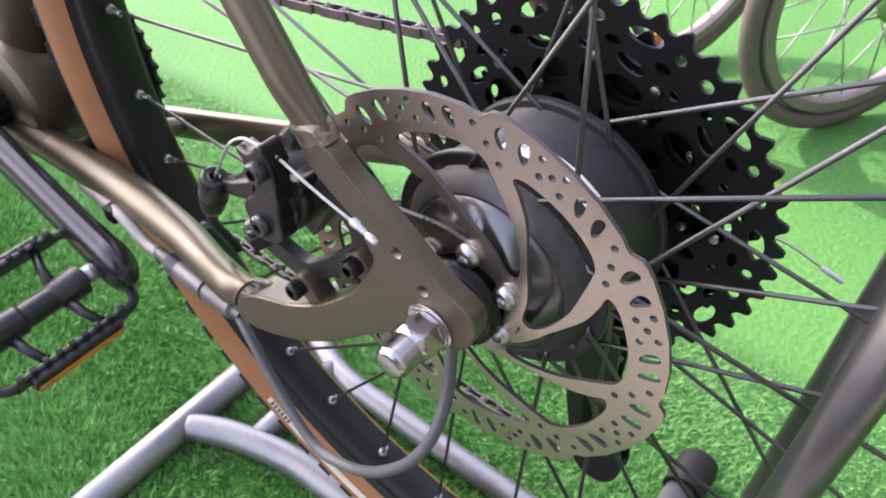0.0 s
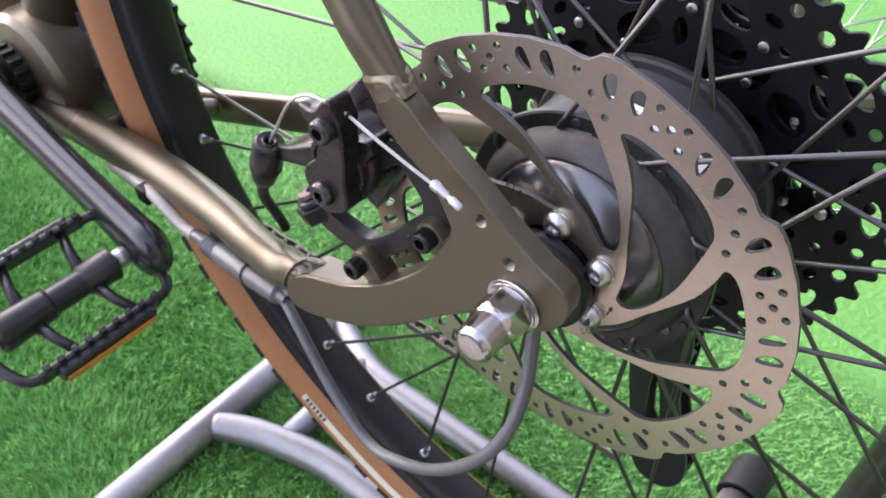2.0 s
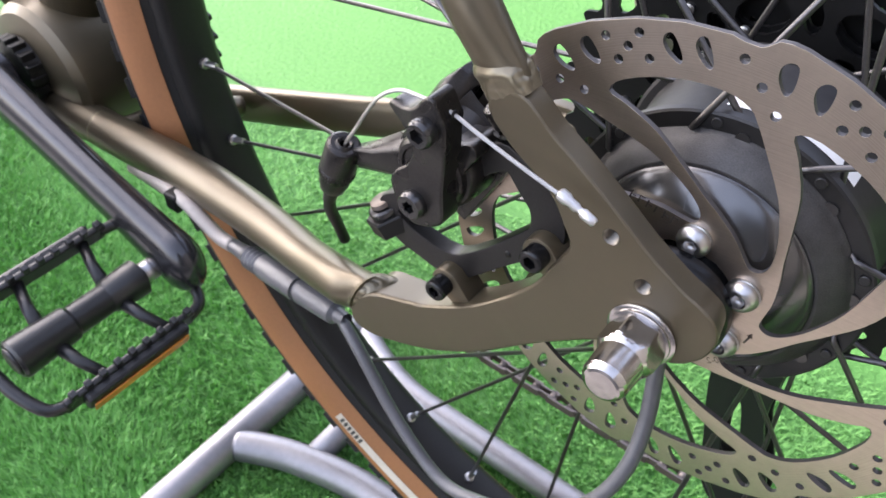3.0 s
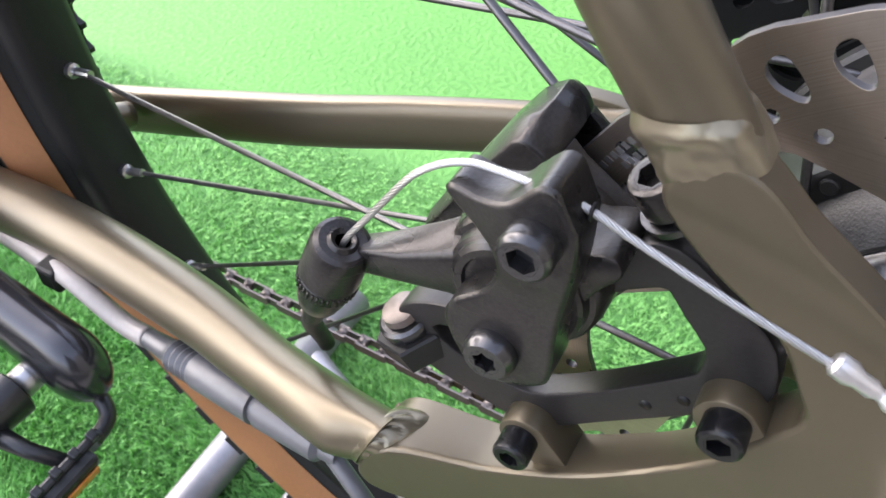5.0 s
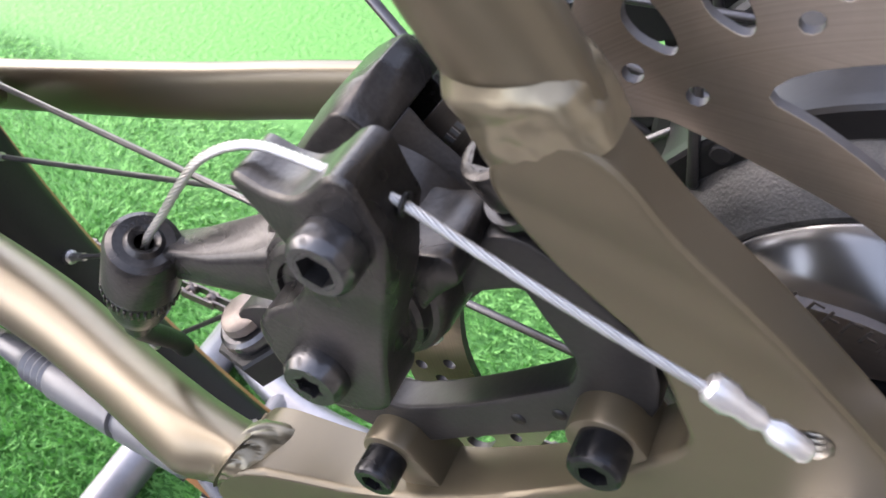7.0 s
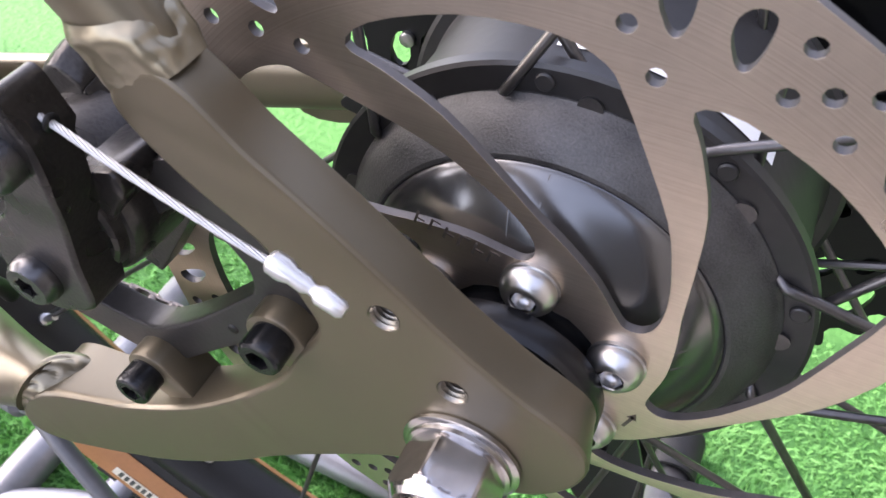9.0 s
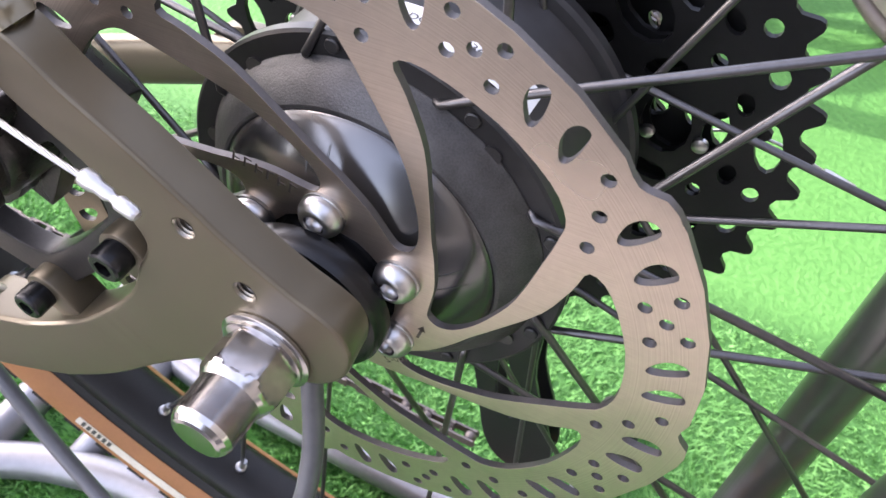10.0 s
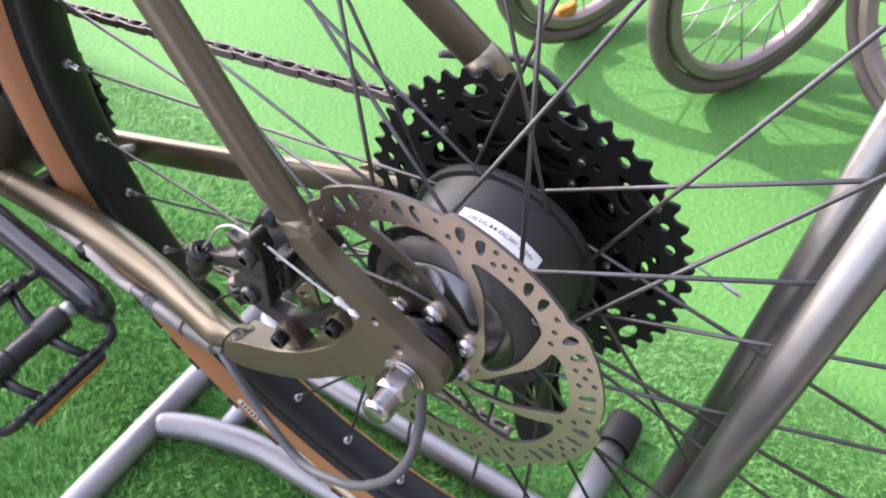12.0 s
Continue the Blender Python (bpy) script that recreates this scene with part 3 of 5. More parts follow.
def hub_motor():
    bm = bmesh.new()
    lathe(bm, [(1.0, 0), (1.0, 16), (1.6, 19), (2.6, 22.5), (4.0, 26), (5.8, 29.4), (8.0, 32.6), (10.6, 35.6), (12.2, 37.2), (13.2, 37.6), (20, 37.6), (20, 0)], 120)
    cover = part("motor_cover", sharp(bm, 25), COVER, wheel, "polished dark domed motor side cover")
    # pressed ribs that run out over the dome
    for base in (102, 92, 18, 10):
        bm = bmesh.new()
        rows = []
        for (y, r), w in zip(((4.3, 26.4), (6.0, 29.6), (8.2, 32.6), (10.8, 35.5), (12.0, 36.9)), (0.1, 0.35, 0.45, 0.4, 0.1)):
            row = []
            for q, lift in ((-1, 0), (-0.5, 0.16), (0.5, 0.16), (1, 0)):
                x, z = polar(r, base + math.degrees(q * w / r))
                row.append(bm.verts.new((x, y - lift - 0.05, z)))
            rows.append(row)
        for p, q in zip(rows, rows[1:]):
            for k in range(3):
                bm.faces.new((p[k], p[k + 1], q[k + 1], q[k])).smooth = True
        part("cover_rib", bm, COVER, cover, "thin pressed rib on the cover")
    part("cover_rim", sharp(mesh(lathe, [(20, 36.8), (13.0, 37.3), (12.6, 37.8), (12.7, 38.6), (14.8, 41.6), (17.2, 44.0), (18.6, 45.0), (19.4, 45.4), (20.4, 46.4), (21.4, 46.6)], 120), 25), DUSTRING, cover, "dusty grey conical rim of the motor cover")
    bm = bmesh.new()
    lathe(bm, [(22, 40), (21, 44.5), (20.8, 46), (20.4, 51.6), (20.9, 52.4), (23.6, 52.4), (24.3, 51), (24.8, 49.3), (27, 48.2), (62, 48.2), (64.8, 49.5), (65.2, 52.2), (66, 53.4), (69, 53.4), (69.6, 52.5), (69.8, 40), (74, 33), (80, 28), (80, 0)], 120)
    part("hub_shell", sharp(bm, 25), HUB, wheel, "black hub motor shell with two spoke flanges")
    part("bearing_seal", sharp(mesh(lathe, [(1.5, 0), (1.5, 15.6), (-4.2, 15.6), (-4.4, 19.4), (-5.0, 20), (-9.4, 20), (-10.8, 19.2), (-11.2, 18.2), (-11.2, 14.6), (-8.4, 14), (-8.4, 9), (-16, 9), (-16, 0)], 64), 30), SEAL, wheel, "black ring seal round the axle")
    # rivets on the near flange between the spokes
    dome = part("flange_rivet", sharp(mesh(lathe, [(19.7, 0), (19.7, 1.5), (19.95, 1.85), (21.0, 1.9)], 20, (49.2, 0, 0))), HUB, wheel)
    dome.matrix_local = spin(18)
    for k in range(1, 9):
        again(dome, spin(18 + 40 * k))
    # wrap-round label on the shell
    bm = bmesh.new()
    rows = []
    for k in range(41):
        th = 101 - k * 1.35
        x, z = polar(48.45, th)
        rows.append([bm.verts.new((x, y, z)) for y in (33.2, 43.2)])
    for a, b in zip(rows, rows[1:]):
        bm.faces.new((a[0], a[1], b[1], b[0])).smooth = True
    part("label", bm, PAPER, wheel, "white printed rating label round the hub")


hub_motor()


def rotor():
    def window(base):
        rows = [(68.5, -1.2), (71.2, -6), (72, -18), (71.6, -29), (69.5, -35.5), (65.9, -38.6), (61, -42.4), (50, -54), (43, -62.5), (37.8, -70), (33.2, -76.5), (29.5, -79), (26.8, -75.5), (27.2, -68), (30, -55), (33.8, -41), (37.8, -31), (44, -22.3), (55, -12.5), (63.5, -5)]
        return [(p.x, p.y) for p in smooth([(*polar(r, base + d), 0) for r, d in rows], 3, True)]

    def drop(r0, t0, r1, t1, wide):
        a, b = Vector(polar(r0, t0)), Vector(polar(r1, t1))
        d = (b - a)
        n = Vector((-d.y, d.x)).normalized()
        rows = [(0.0, -0.05), (0.06, 0.17), (0.2, 0.36), (0.45, 0.6), (0.75, 0.62), (0.94, 0.36), (1.0, 0.0), (0.93, -0.34), (0.66, -0.43), (0.33, -0.4), (0.08, -0.27)]
        return [(p.x, p.y) for p in smooth([(*(a + d * s + n * wide * w), 0) for s, w in rows], 2, True)]

    dot = lambda r, t, q=1.45: [tuple(Vector(polar(r, t)) + Vector((q * math.cos(a), q * math.sin(a)))) for a in (-2 * math.pi * k / 10 for k in range(10))]
    edge = []
    turn = [0, 45.3, 91.8, 138, 182, 226, 270, 315]
    for k in range(8):
        base = 41.5 + turn[k]
        for d, r in ((-43.8, 86.3), (-41.5, 87.2), (-33, 87.9), (-24, 88.4), (-15, 89.2), (-7, 90.0), (-4.5, 90.0), (-2.6, 89.4), (-1.0, 87.0), (0.0, 86.2)):
            edge.append((base + d, r))
    edge.sort()
    outline = [polar(r, t) for t, r in edge]
    holes = []
    for b in turn:
        holes.append(window(75 + b))
        holes += [dot(70.5, 34 + b), dot(76.2, 38.8 + b), dot(81.9, 43.4 + b)]
        holes += [drop(76.8, 34.4 + b, 85.6, 35.6 + b, 4.3), drop(76.8, 27.6 + b, 85.4, 28.8 + b, 4.3)]
        holes += [dot(77.3, 22.6 + b), dot(84.5, 24 + b), dot(80.8, 19.8 + b), dot(77, 15.6 + b), dot(84.4, 17 + b)]
        holes += [drop(76.2, 9.0 + b, 84.6, 11.4 + b, 3.8), drop(76.2, 2.8 + b, 84.8, 5.0 + b, 3.8)]
    bore = [polar(17.6 + (0.7 if k % 6 < 3 else 0), -10 * k) for k in range(36)]
    holes.append(bore)
    bm = bmesh.new()
    plate(bm, outline, holes, 0.0, 1.9, 0.14)
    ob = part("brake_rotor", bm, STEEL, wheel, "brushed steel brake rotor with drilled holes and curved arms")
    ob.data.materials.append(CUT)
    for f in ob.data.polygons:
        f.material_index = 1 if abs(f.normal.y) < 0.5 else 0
    # worn etched line of print near the rim
    for r, count in ((83.4, 6), (80.6, 4)):
        for k in range(count):
            mark = mesh(box, -0.5, 0.5, -0.06, 0.02, -0.8, 0.8)
            part("print_bar", mark, ALU, ob, "small pale etched mark").matrix_basis = Matrix.Translation(Vector((*polar(r, 147.3 + 1.15 * k), 0)).xzy * 0.001) @ Matrix.Rotation(-radians(147.3 + 1.15 * k - 90), 4, "Y")
    for k in range(6):
        x, z = polar(21.6, 26 + 60 * k)
        bm = bmesh.new()
        lathe(bm, [(0, 0), (0, 5.5), (-0.8, 5.6), (-1.0, 5.2), (-1.5, 5.35), (-2.4, 5.2), (-3.4, 4.6), (-4.2, 3.8), (-4.6, 3.2), (-4.65, 2.55), (-4.3, 2.45)], 40, (x, 0, z))
        hx = [[bm.verts.new((x + 2.3 * math.cos(radians(60 * j + 15 * k)), y, z + 2.3 * math.sin(radians(60 * j + 15 * k)))) for j in range(6)] for y in (-4.3, -2.4)]
        for j in range(6):
            bm.faces.new((hx[0][j], hx[0][(j + 1) % 6], hx[1][(j + 1) % 6], hx[1][j]))
        bm.faces.new(hx[1])
        part("rotor_bolt", sharp(bm, 30), BOLT, wheel, "domed stainless hex socket rotor bolt")


rotor()


def cassette():
    def cog(bm, teeth, y, thick, inner, pattern):
        pitch = teeth * 12.7 / (2 * math.pi)
        out = []
        for k in range(teeth):
            t0, st = 360 * k / teeth, 360 / teeth
            for f, dr in ((0.0, -3.2), (0.2, -2.4), (0.38, 1.4), (0.46, 2.2), (0.55, 2.2), (0.64, 1.2), (0.82, -2.4)):
                out.append(polar(pitch + dr, t0 + f * st))
        holes = [[polar(inner, -12 * k) for k in range(30)]]
        for r, n, ln, wd, off, slant in pattern:
            for k in range(n):
                t = 360 * k / n + off
                c = Vector(polar(r, t))
                a = radians(t + slant)
                u, v = Vector((math.cos(a), math.sin(a))), Vector((-math.sin(a), math.cos(a)))
                loop = []
                for j in range(12):
                    q = 2 * math.pi * j / 12
                    loop.append(tuple(c + u * (wd * math.cos(q)) + v * (ln * math.sin(q))))
                holes.append(loop[::-1])
        plate(bm, out, holes, y, y + thick, 0.0)

    rows = [(46, 88.0, 30, [(83.2, 10, 8.2, 3.7, 4, 8), (83.8, 10, 3.3, 2.7, 19, 0), (83.8, 10, 2.6, 2.4, 28.5, 0), (75.6, 20, 3.8, 2.5, 13, 0), (68.8, 10, 7.2, 3.3, 5, -10), (69.6, 10, 2.4, 2.2, 23, 0), (55.5, 10, 10, 7.2, 4, 0), (55.5, 10, 3.2, 6.0, 22, 0), (40.5, 10, 5.4, 5.0, 4, 0)]),
            (40, 92.6, 30, [(71, 10, 8.0, 3.9, 5, -6), (71, 10, 4.2, 3.4, 23, 0), (57, 10, 11.0, 7.6, 4, 0), (56, 10, 3.4, 6, 22, 0), (41, 10, 6, 5.5, 4, 0)]),
            (34, 97.0, 28, [(61, 14, 4.0, 2.4, 3, 10), (50, 12, 6.5, 5.0, 6, 0), (37, 10, 5, 4.2, 6, 0)]),
            (29, 101.2, 26, [(51, 12, 3.6, 2.2, 0, 10), (40, 10, 6, 5, 5, 0)]),
            (25, 105.2, 22, [(42, 10, 2.4, 1.6, 4, 0)]), (21, 109.0, 20, []), (18, 112.8, 18, []), (15, 116.4, 16, []), (11, 120.0, 12, [])]
    for teeth, y, inner, pattern in rows:
        part("sprocket", mesh(cog, teeth, y, 1.9, inner, pattern), SPROCKET, wheel, "black drilled cassette sprocket")
    part("freehub_body", sharp(mesh(lathe, [(78, 0), (78, 31), (92, 30), (94, 24), (121, 17), (126, 12), (126, 0)], 40)), SPROCKET, wheel)
    rivet = mesh(lathe, [(-1.6, 0), (-1.6, 1.6), (-1.3, 2.3), (0, 2.4)], 14, (66, 88, 0))
    first = part("rivet", sharp(rivet), BOLT, wheel, "steel sprocket rivet")
    first.matrix_local = spin(0.5)
    for k in range(1, 8):
        again(first, spin(0.5 + 45 * k + (19 if k == 1 else 0)))
    small = part("rivet", sharp(mesh(lathe, [(-1.6, 0), (-1.6, 1.5), (-1.3, 2.0), (0, 2.2)], 14, (51, 88, 0))), BOLT, wheel, "steel sprocket rivet")
    for k in range(1, 6):
        again(small, spin(60 * k))


cassette()


# ---- display stand ----
stand = thing("display_stand", "silver grey tubular steel bicycle display stand on the turf", "bicycle stand")
TUBE = 0.0133


def stand_tube(points, r=TUBE, mat=STANDPAINT, label="", seg=20):
    bm = bmesh.new()
    sweep(bm, points, r, seg)
    return part("tube", bm, mat, stand, label, 1)


GZ = 0.0135
stand_tube([(-0.309, -0.16, GZ), (-0.309, 0.02, GZ), (-0.309, 0.22, GZ)])
stand_tube(smooth([(-0.303, 0.007, GZ), (-0.275, 0.02, GZ), (-0.25, 0.028, GZ), (-0.205, 0.037, GZ), (-0.155, 0.038, GZ), (-0.05, 0.04, GZ), (0.06, 0.042, GZ)], 6), 0.0125)
stand_tube(smooth([(-0.303, 0.155, GZ), (-0.265, 0.138, GZ), (-0.225, 0.127, GZ), (-0.17, 0.124, GZ), (-0.1, 0.122, GZ), (0.06, 0.118, GZ)], 6), 0.0108)
stand_tube([(-0.247, 0.036, GZ), (-0.247, 0.13, GZ)], 0.0105)
stand_tube([(0.063, -0.12, GZ), (0.063, 0.1, GZ), (0.064, 0.222, GZ)])
bm = bmesh.new()
lathe(bm, [(0, 0.0137), (0, 0.0165), (0.03, 0.0168), (0.034, 0.0155), (0.035, 0)], 28, (0.064, 0.205, 0.0165), (0, 1, 0))
part("end_cap", sharp(bm), RUBBER, stand, "black rubber end cap", 1)
stand_tube([(0.063, 0.0093, GZ), (0.113, 0.0093, GZ)])
stand_tube([(0.063, 0.0832, GZ), (0.113, 0.0832, GZ)])
stand_tube([(0.1106, 0.0096, GZ), (0.1612, 0.0228, 0.65)], 0.0088, POLISHED, "pale grey upright tube beside the wheel", 32)
stand_tube([(0.1108, 0.0833, GZ), (0.1537, 0.0924, 0.65)], 0.0094, POLISHED, "dark polished upright tube beside the wheel", 32)


# ---- brake caliper and its cable ----
def cap_screw(name, at, axis, r, length, mat, parent, label, socket=0.55, dome=0.0, sides=6):
    """A cap screw whose head's face lies at the given point; axis points out of the face."""
    ax = Vector(axis).normalized()
    bm = bmesh.new()
    k = r * socket
    lathe(bm, [(-length, 0), (-length, r * 0.98), (-0.9 - dome, r), (-0.25 - dome * 0.5, r * 0.93), (0, r * 0.8), (0, k * 1.1)], 32, at, ax)
    u = ax.orthogonal().normalized()
    v = ax.cross(u)
    rows = [[bm.verts.new(Vector(at) + ax * d + k * (u * math.cos(2 * math.pi * j / 12) + v * math.sin(2 * math.pi * j / 12)) * (1 if sides == 12 or j % 2 == 0 else (0.866 if sides == 6 else 0.74))) for j in range(12)] for d in (0, -r * 0.6)]
    for j in range(12):
        bm.faces.new((rows[0][j], rows[0][(j + 1) % 12], rows[1][(j + 1) % 12], rows[1][j]))
    bm.faces.new(rows[1])
    outer = [bm.verts.new(Vector(at) + k * 1.1 * (u * math.cos(2 * math.pi * j / 12) + v * math.sin(2 * math.pi * j / 12))) for j in range(12)]
    for j in range(12):
        bm.faces.new((outer[j], outer[(j + 1) % 12], rows[0][(j + 1) % 12], rows[0][j]))
    bmesh.ops.recalc_face_normals(bm, faces=bm.faces)
    return part(name, sharp(bm, 30), mat, parent, label)


def blob(points, steps=3):
    return [(p.x, p.y) for p in smooth([(x, z, 0) for x, z in points], steps, True)]


def cast_body(bm):
    """The caliper's body: two halves and the bridge over the rotor's edge, in steps round the rotor (t), out from the axle (r) and across (y)."""
    radial, along = Vector((-0.866, 0, 0.5)), Vector((0.5, 0, 0.866))
    hold = lambda x: min(1, max(0, x))
    def end(r, y):
        edge = 95 + 0.4 * min(0, y + 2)
        t = 1.4 + 0.59 * min(0, y + 2) - 0.3 * max(0, y - 3) - 0.02 * max(0, y - 3) ** 2
        return t - 0.56 * min(5, max(0, edge - r)) - 0.06 * max(0, edge - 5 - r)
    def rim(t, y):
        return 101.2 - 3.4 * hold((t + 10) / 11) ** 2 - 1.6 * hold((-6 - y) / 4.3) - 5.0 * hold((y - 5) / 8) ** 2
    def block(ys, us, low, high):
        grid = {}
        levels = (-42, -30, -20, -12, -6, -2.5, 0)
        for i, y in enumerate(ys):
            for j, u in enumerate(us):
                for k, level in enumerate(levels):
                    r = low + u * ((high or rim(level, y)) - low)
                    t = end(r, y) if k == len(levels) - 1 else min(level, end(r, y) - 0.6 * (len(levels) - 1 - k))
                    p = radial * r + along * t
                    grid[i, j, k] = bm.verts.new((p.x, y, p.z))
        a, b, c = len(ys) - 1, len(us) - 1, len(levels) - 1
        for i in range(a):
            for j in range(b):
                for k in (0, c):
                    bm.faces.new((grid[i, j, k], grid[i + 1, j, k], grid[i + 1, j + 1, k], grid[i, j + 1, k]))
            for k in range(c):
                for j in (0, b):
                    bm.faces.new((grid[i, j, k], grid[i + 1, j, k], grid[i + 1, j, k + 1], grid[i, j, k + 1]))
        for j in range(b):
            for k in range(c):
                for i in (0, a):
                    bm.faces.new((grid[i, j, k], grid[i, j + 1, k], grid[i, j + 1, k + 1], grid[i, j, k + 1]))
    block((-10.3, -8, -5, -2, 1, 4, 7, 10, 13), (0, 0.25, 0.5, 0.7, 0.85, 1), 91, 0)
    block((-10.2, -6, -3), (0, 0.3, 0.5, 0.7, 0.85, 1), 64, 91.2)
    block((4.5, 9, 12.8), (0, 0.3, 0.5, 0.7, 0.85, 1), 62, 91.2)
    bmesh.ops.recalc_face_normals(bm, faces=bm.faces)
    bmesh.ops.bevel(bm, geom=[e for e in bm.edges if len(e.link_faces) == 2 and e.calc_face_angle() > radians(24)], offset=0.55, segments=2, profile=0.5, affect="EDGES")


def caliper():
    root = part("brake_caliper", sharp(mesh(cast_body), 28), CAST, bike, "cast black cable disc brake caliper, dusty")
    bm = bmesh.new()
    lathe(bm, [(-8, 16.2), (-20, 15.8), (-22.5, 15.2), (-23.2, 14.6), (-23.4, 13.6), (-25.6, 13.2), (-26.2, 12.5), (-26.2, 0)], 48, (-79.5, 0, 25))
    part("piston_housing", sharp(bm, 30), CAST, root, "round cast piston housing")
    bm = bmesh.new()
    lathe(bm, [(-22, 11.2), (-27.2, 10.9), (-28.0, 10.0), (-28.0, 8.6), (-27.2, 8.2), (-27.2, 0)], 40, (-80.3, 0, 26.5))
    part("pivot_boss", sharp(bm, 30), CAST, root, "round boss under the lever arm")
    # the ear that the upper post screw holds down
    part("mount_ear", sharp(mesh(plate, blob([(-76, 20), (-73, 37), (-68.5, 39.6), (-64.2, 41.2), (-62.2, 40.4), (-61.6, 37.2), (-64.2, 33.4), (-67.4, 27), (-70, 19)], 3), [], -25, -11, 0.8), 30), CAST, root, "cast mounting ear")
    arm = blob([(-89.4, 52.0), (-88.8, 53.4), (-87.2, 53.6), (-84, 52.7), (-81.5, 52.6), (-79.2, 53.2), (-77, 55.2), (-75, 57.7), (-73, 59), (-71, 58.4), (-69.7, 56), (-68.5, 53.5), (-67.3, 51), (-67, 45), (-67.4, 38), (-68.3, 30), (-68.3, 22), (-68.2, 16.5), (-69.4, 12.6), (-74.5, 9.4), (-79.5, 8.0), (-83.6, 9.2), (-86.8, 13.4), (-88.9, 18.4), (-89.5, 22), (-88, 25.8), (-85.4, 28.4), (-82.6, 31), (-80.6, 35), (-80.2, 39), (-81.4, 42.6), (-84.2, 46.4), (-87.4, 49.6)])
    bm = mesh(chamfered, arm, [], -33.6, -32.9, -25, lambda nx, nz, x, z: 0.6, 0.5)
    for v in bm.verts:
        # the horn sweeps back towards the wheel and thins; the boss under the cable is deeper
        if v.co.z > 40 and v.co.x < -79:
            far = -79 - v.co.x
            v.co += far * Vector((-0.16, 0.30, -0.36))
        if v.co.y > -28 and v.co.z > 50 and v.co.x > -78:
            v.co.y += 1.2
        # a shallow dish runs down the middle of the face
        if v.co.y < -32.5 and 24 < v.co.z < 40:
            v.co.y += 0.5 * math.sin(math.pi * (v.co.z - 24) / 16)
    lever = part("lever_arm", bm, CAST, root, "cast black lever arm with a pointed horn")
    # the hole is not cut: a black disc paints its dark inside
    part("cable_hole", mesh(lathe, [(0, 0), (0, 1.5), (0.5, 1.6), (0.5, 0)], 16, (-67.3, -28.6, 53.2), (1, 0, 0)), SPROCKET, lever, "black disc for the shade in the cable hole")
    cap_screw("clamp_screw", (-73.9, -38.2, 47.8), (0, -1, 0), 4.75, 6, WORNBOLT, root, "dark worn hex socket screw", 0.55, 0.6)
    cap_screw("pivot_screw", (-79.3, -37.0, 17.6), (0, -1, 0), 5.2, 4.2, WORNBOLT, root, "worn grey star socket screw", 0.5, 1.3, 5)
    part("stop_pin", mesh(sweep, [(-91, -18, 34), (-93.6, -20.6, 29.6), (-95.2, -22.2, 27)], 1.25, 12), DARKBOLT, root, "small steel stop pin")
    # adapter between caliper and frame
    out = blob([(-110, -6), (-108, -16.5), (-101.7, -22.3), (-93, -24.8), (-84, -27), (-75, -27.5), (-69.4, -23.6), (-60.7, -15.2), (-52.3, -7.4), (-44.7, -0.3), (-33, 11), (-35, 26), (-44, 34), (-55, 41), (-63, 38), (-70, 30), (-82, 14), (-92, 4), (-103, 0)], 3)
    hole = blob([(-101, -7.5), (-95.4, -12.3), (-86.5, -15), (-79, -15.6), (-73.4, -13.8), (-62, -4.2), (-52, 6.1), (-47, 11.6), (-46, 13.2), (-45.6, 16), (-46.4, 20.4), (-51, 25.8), (-54.2, 30), (-55.4, 30.8), (-58, 29.5), (-64.8, 24), (-70, 15), (-76, 5), (-88, -3.5), (-96, -4.5)], 2)[::-1]
    adapter = part("adapter", mesh(plate, out, [hole], -17.6, -10.5, 1.0), ADAPTER, root, "black machined adapter bracket")
    # two small holes, their shaded insides painted as black discs on the face
    for x, z in ((-46.3, 4.2), (-52.8, -2)):
        part("adapter_hole", mesh(lathe, [(-17.75, 0), (-17.75, 1.3), (-17.4, 1.35)], 16, (x, 0, z)), SPROCKET, adapter)
    cap_screw("mount_screw", (-38, -28.8, 10.6), (0, -1, 0), 4.4, 6.0, DARKBOLT, root, "black hex socket mounting screw", 0.55, 0.2)
    cap_screw("mount_screw", (-75.6, -29.4, -24.6), (0, -1, 0), 4.3, 7.1, DARKBOLT, root, "black hex socket mounting screw", 0.55, 0.2)
    cap_screw("post_screw", (-62.5, -14, 51.5), (-0.5, -0.25, 0.83), 5.0, 7, CAST, root, "hex socket post screw", 0.6)
    part("screw_washer", sharp(mesh(lathe, [(-9.6, 0), (-9.6, 6), (-8.2, 6), (-8.2, 0)], 28, (-62.5, -14, 51.5), (-0.5, -0.25, 0.83))), WORNBOLT, root, "steel washer")
    # lower post: block, grey ring and pale washer in a stack
    foot, up = (-105.5, -13.5, -18.5), (-0.4, -0.2, 0.89)
    part("post_block", sharp(mesh(lathe, [(0, 0), (0, 9.6), (6.4, 9.6), (7, 9), (7, 0)], 6, foot, up)), BLACK, root, "black square-edged post washer")
    part("ring_washer", sharp(mesh(lathe, [(7, 0), (7, 6.6), (8, 7), (9.6, 6.8), (10.2, 6.0), (10.2, 0)], 28, foot, up)), WORNBOLT, root, "grey ring washer")
    part("cup_washer", sharp(mesh(lathe, [(10.3, 0), (10.3, 4.6), (10.8, 5.0), (12.4, 4.6), (12.8, 3.8), (12.8, 0)], 28, foot, up)), CHAIN, root, "pale steel cup washer")
    # cable entry: arm, barrel adjuster, rubber boot
    bm = bmesh.new()
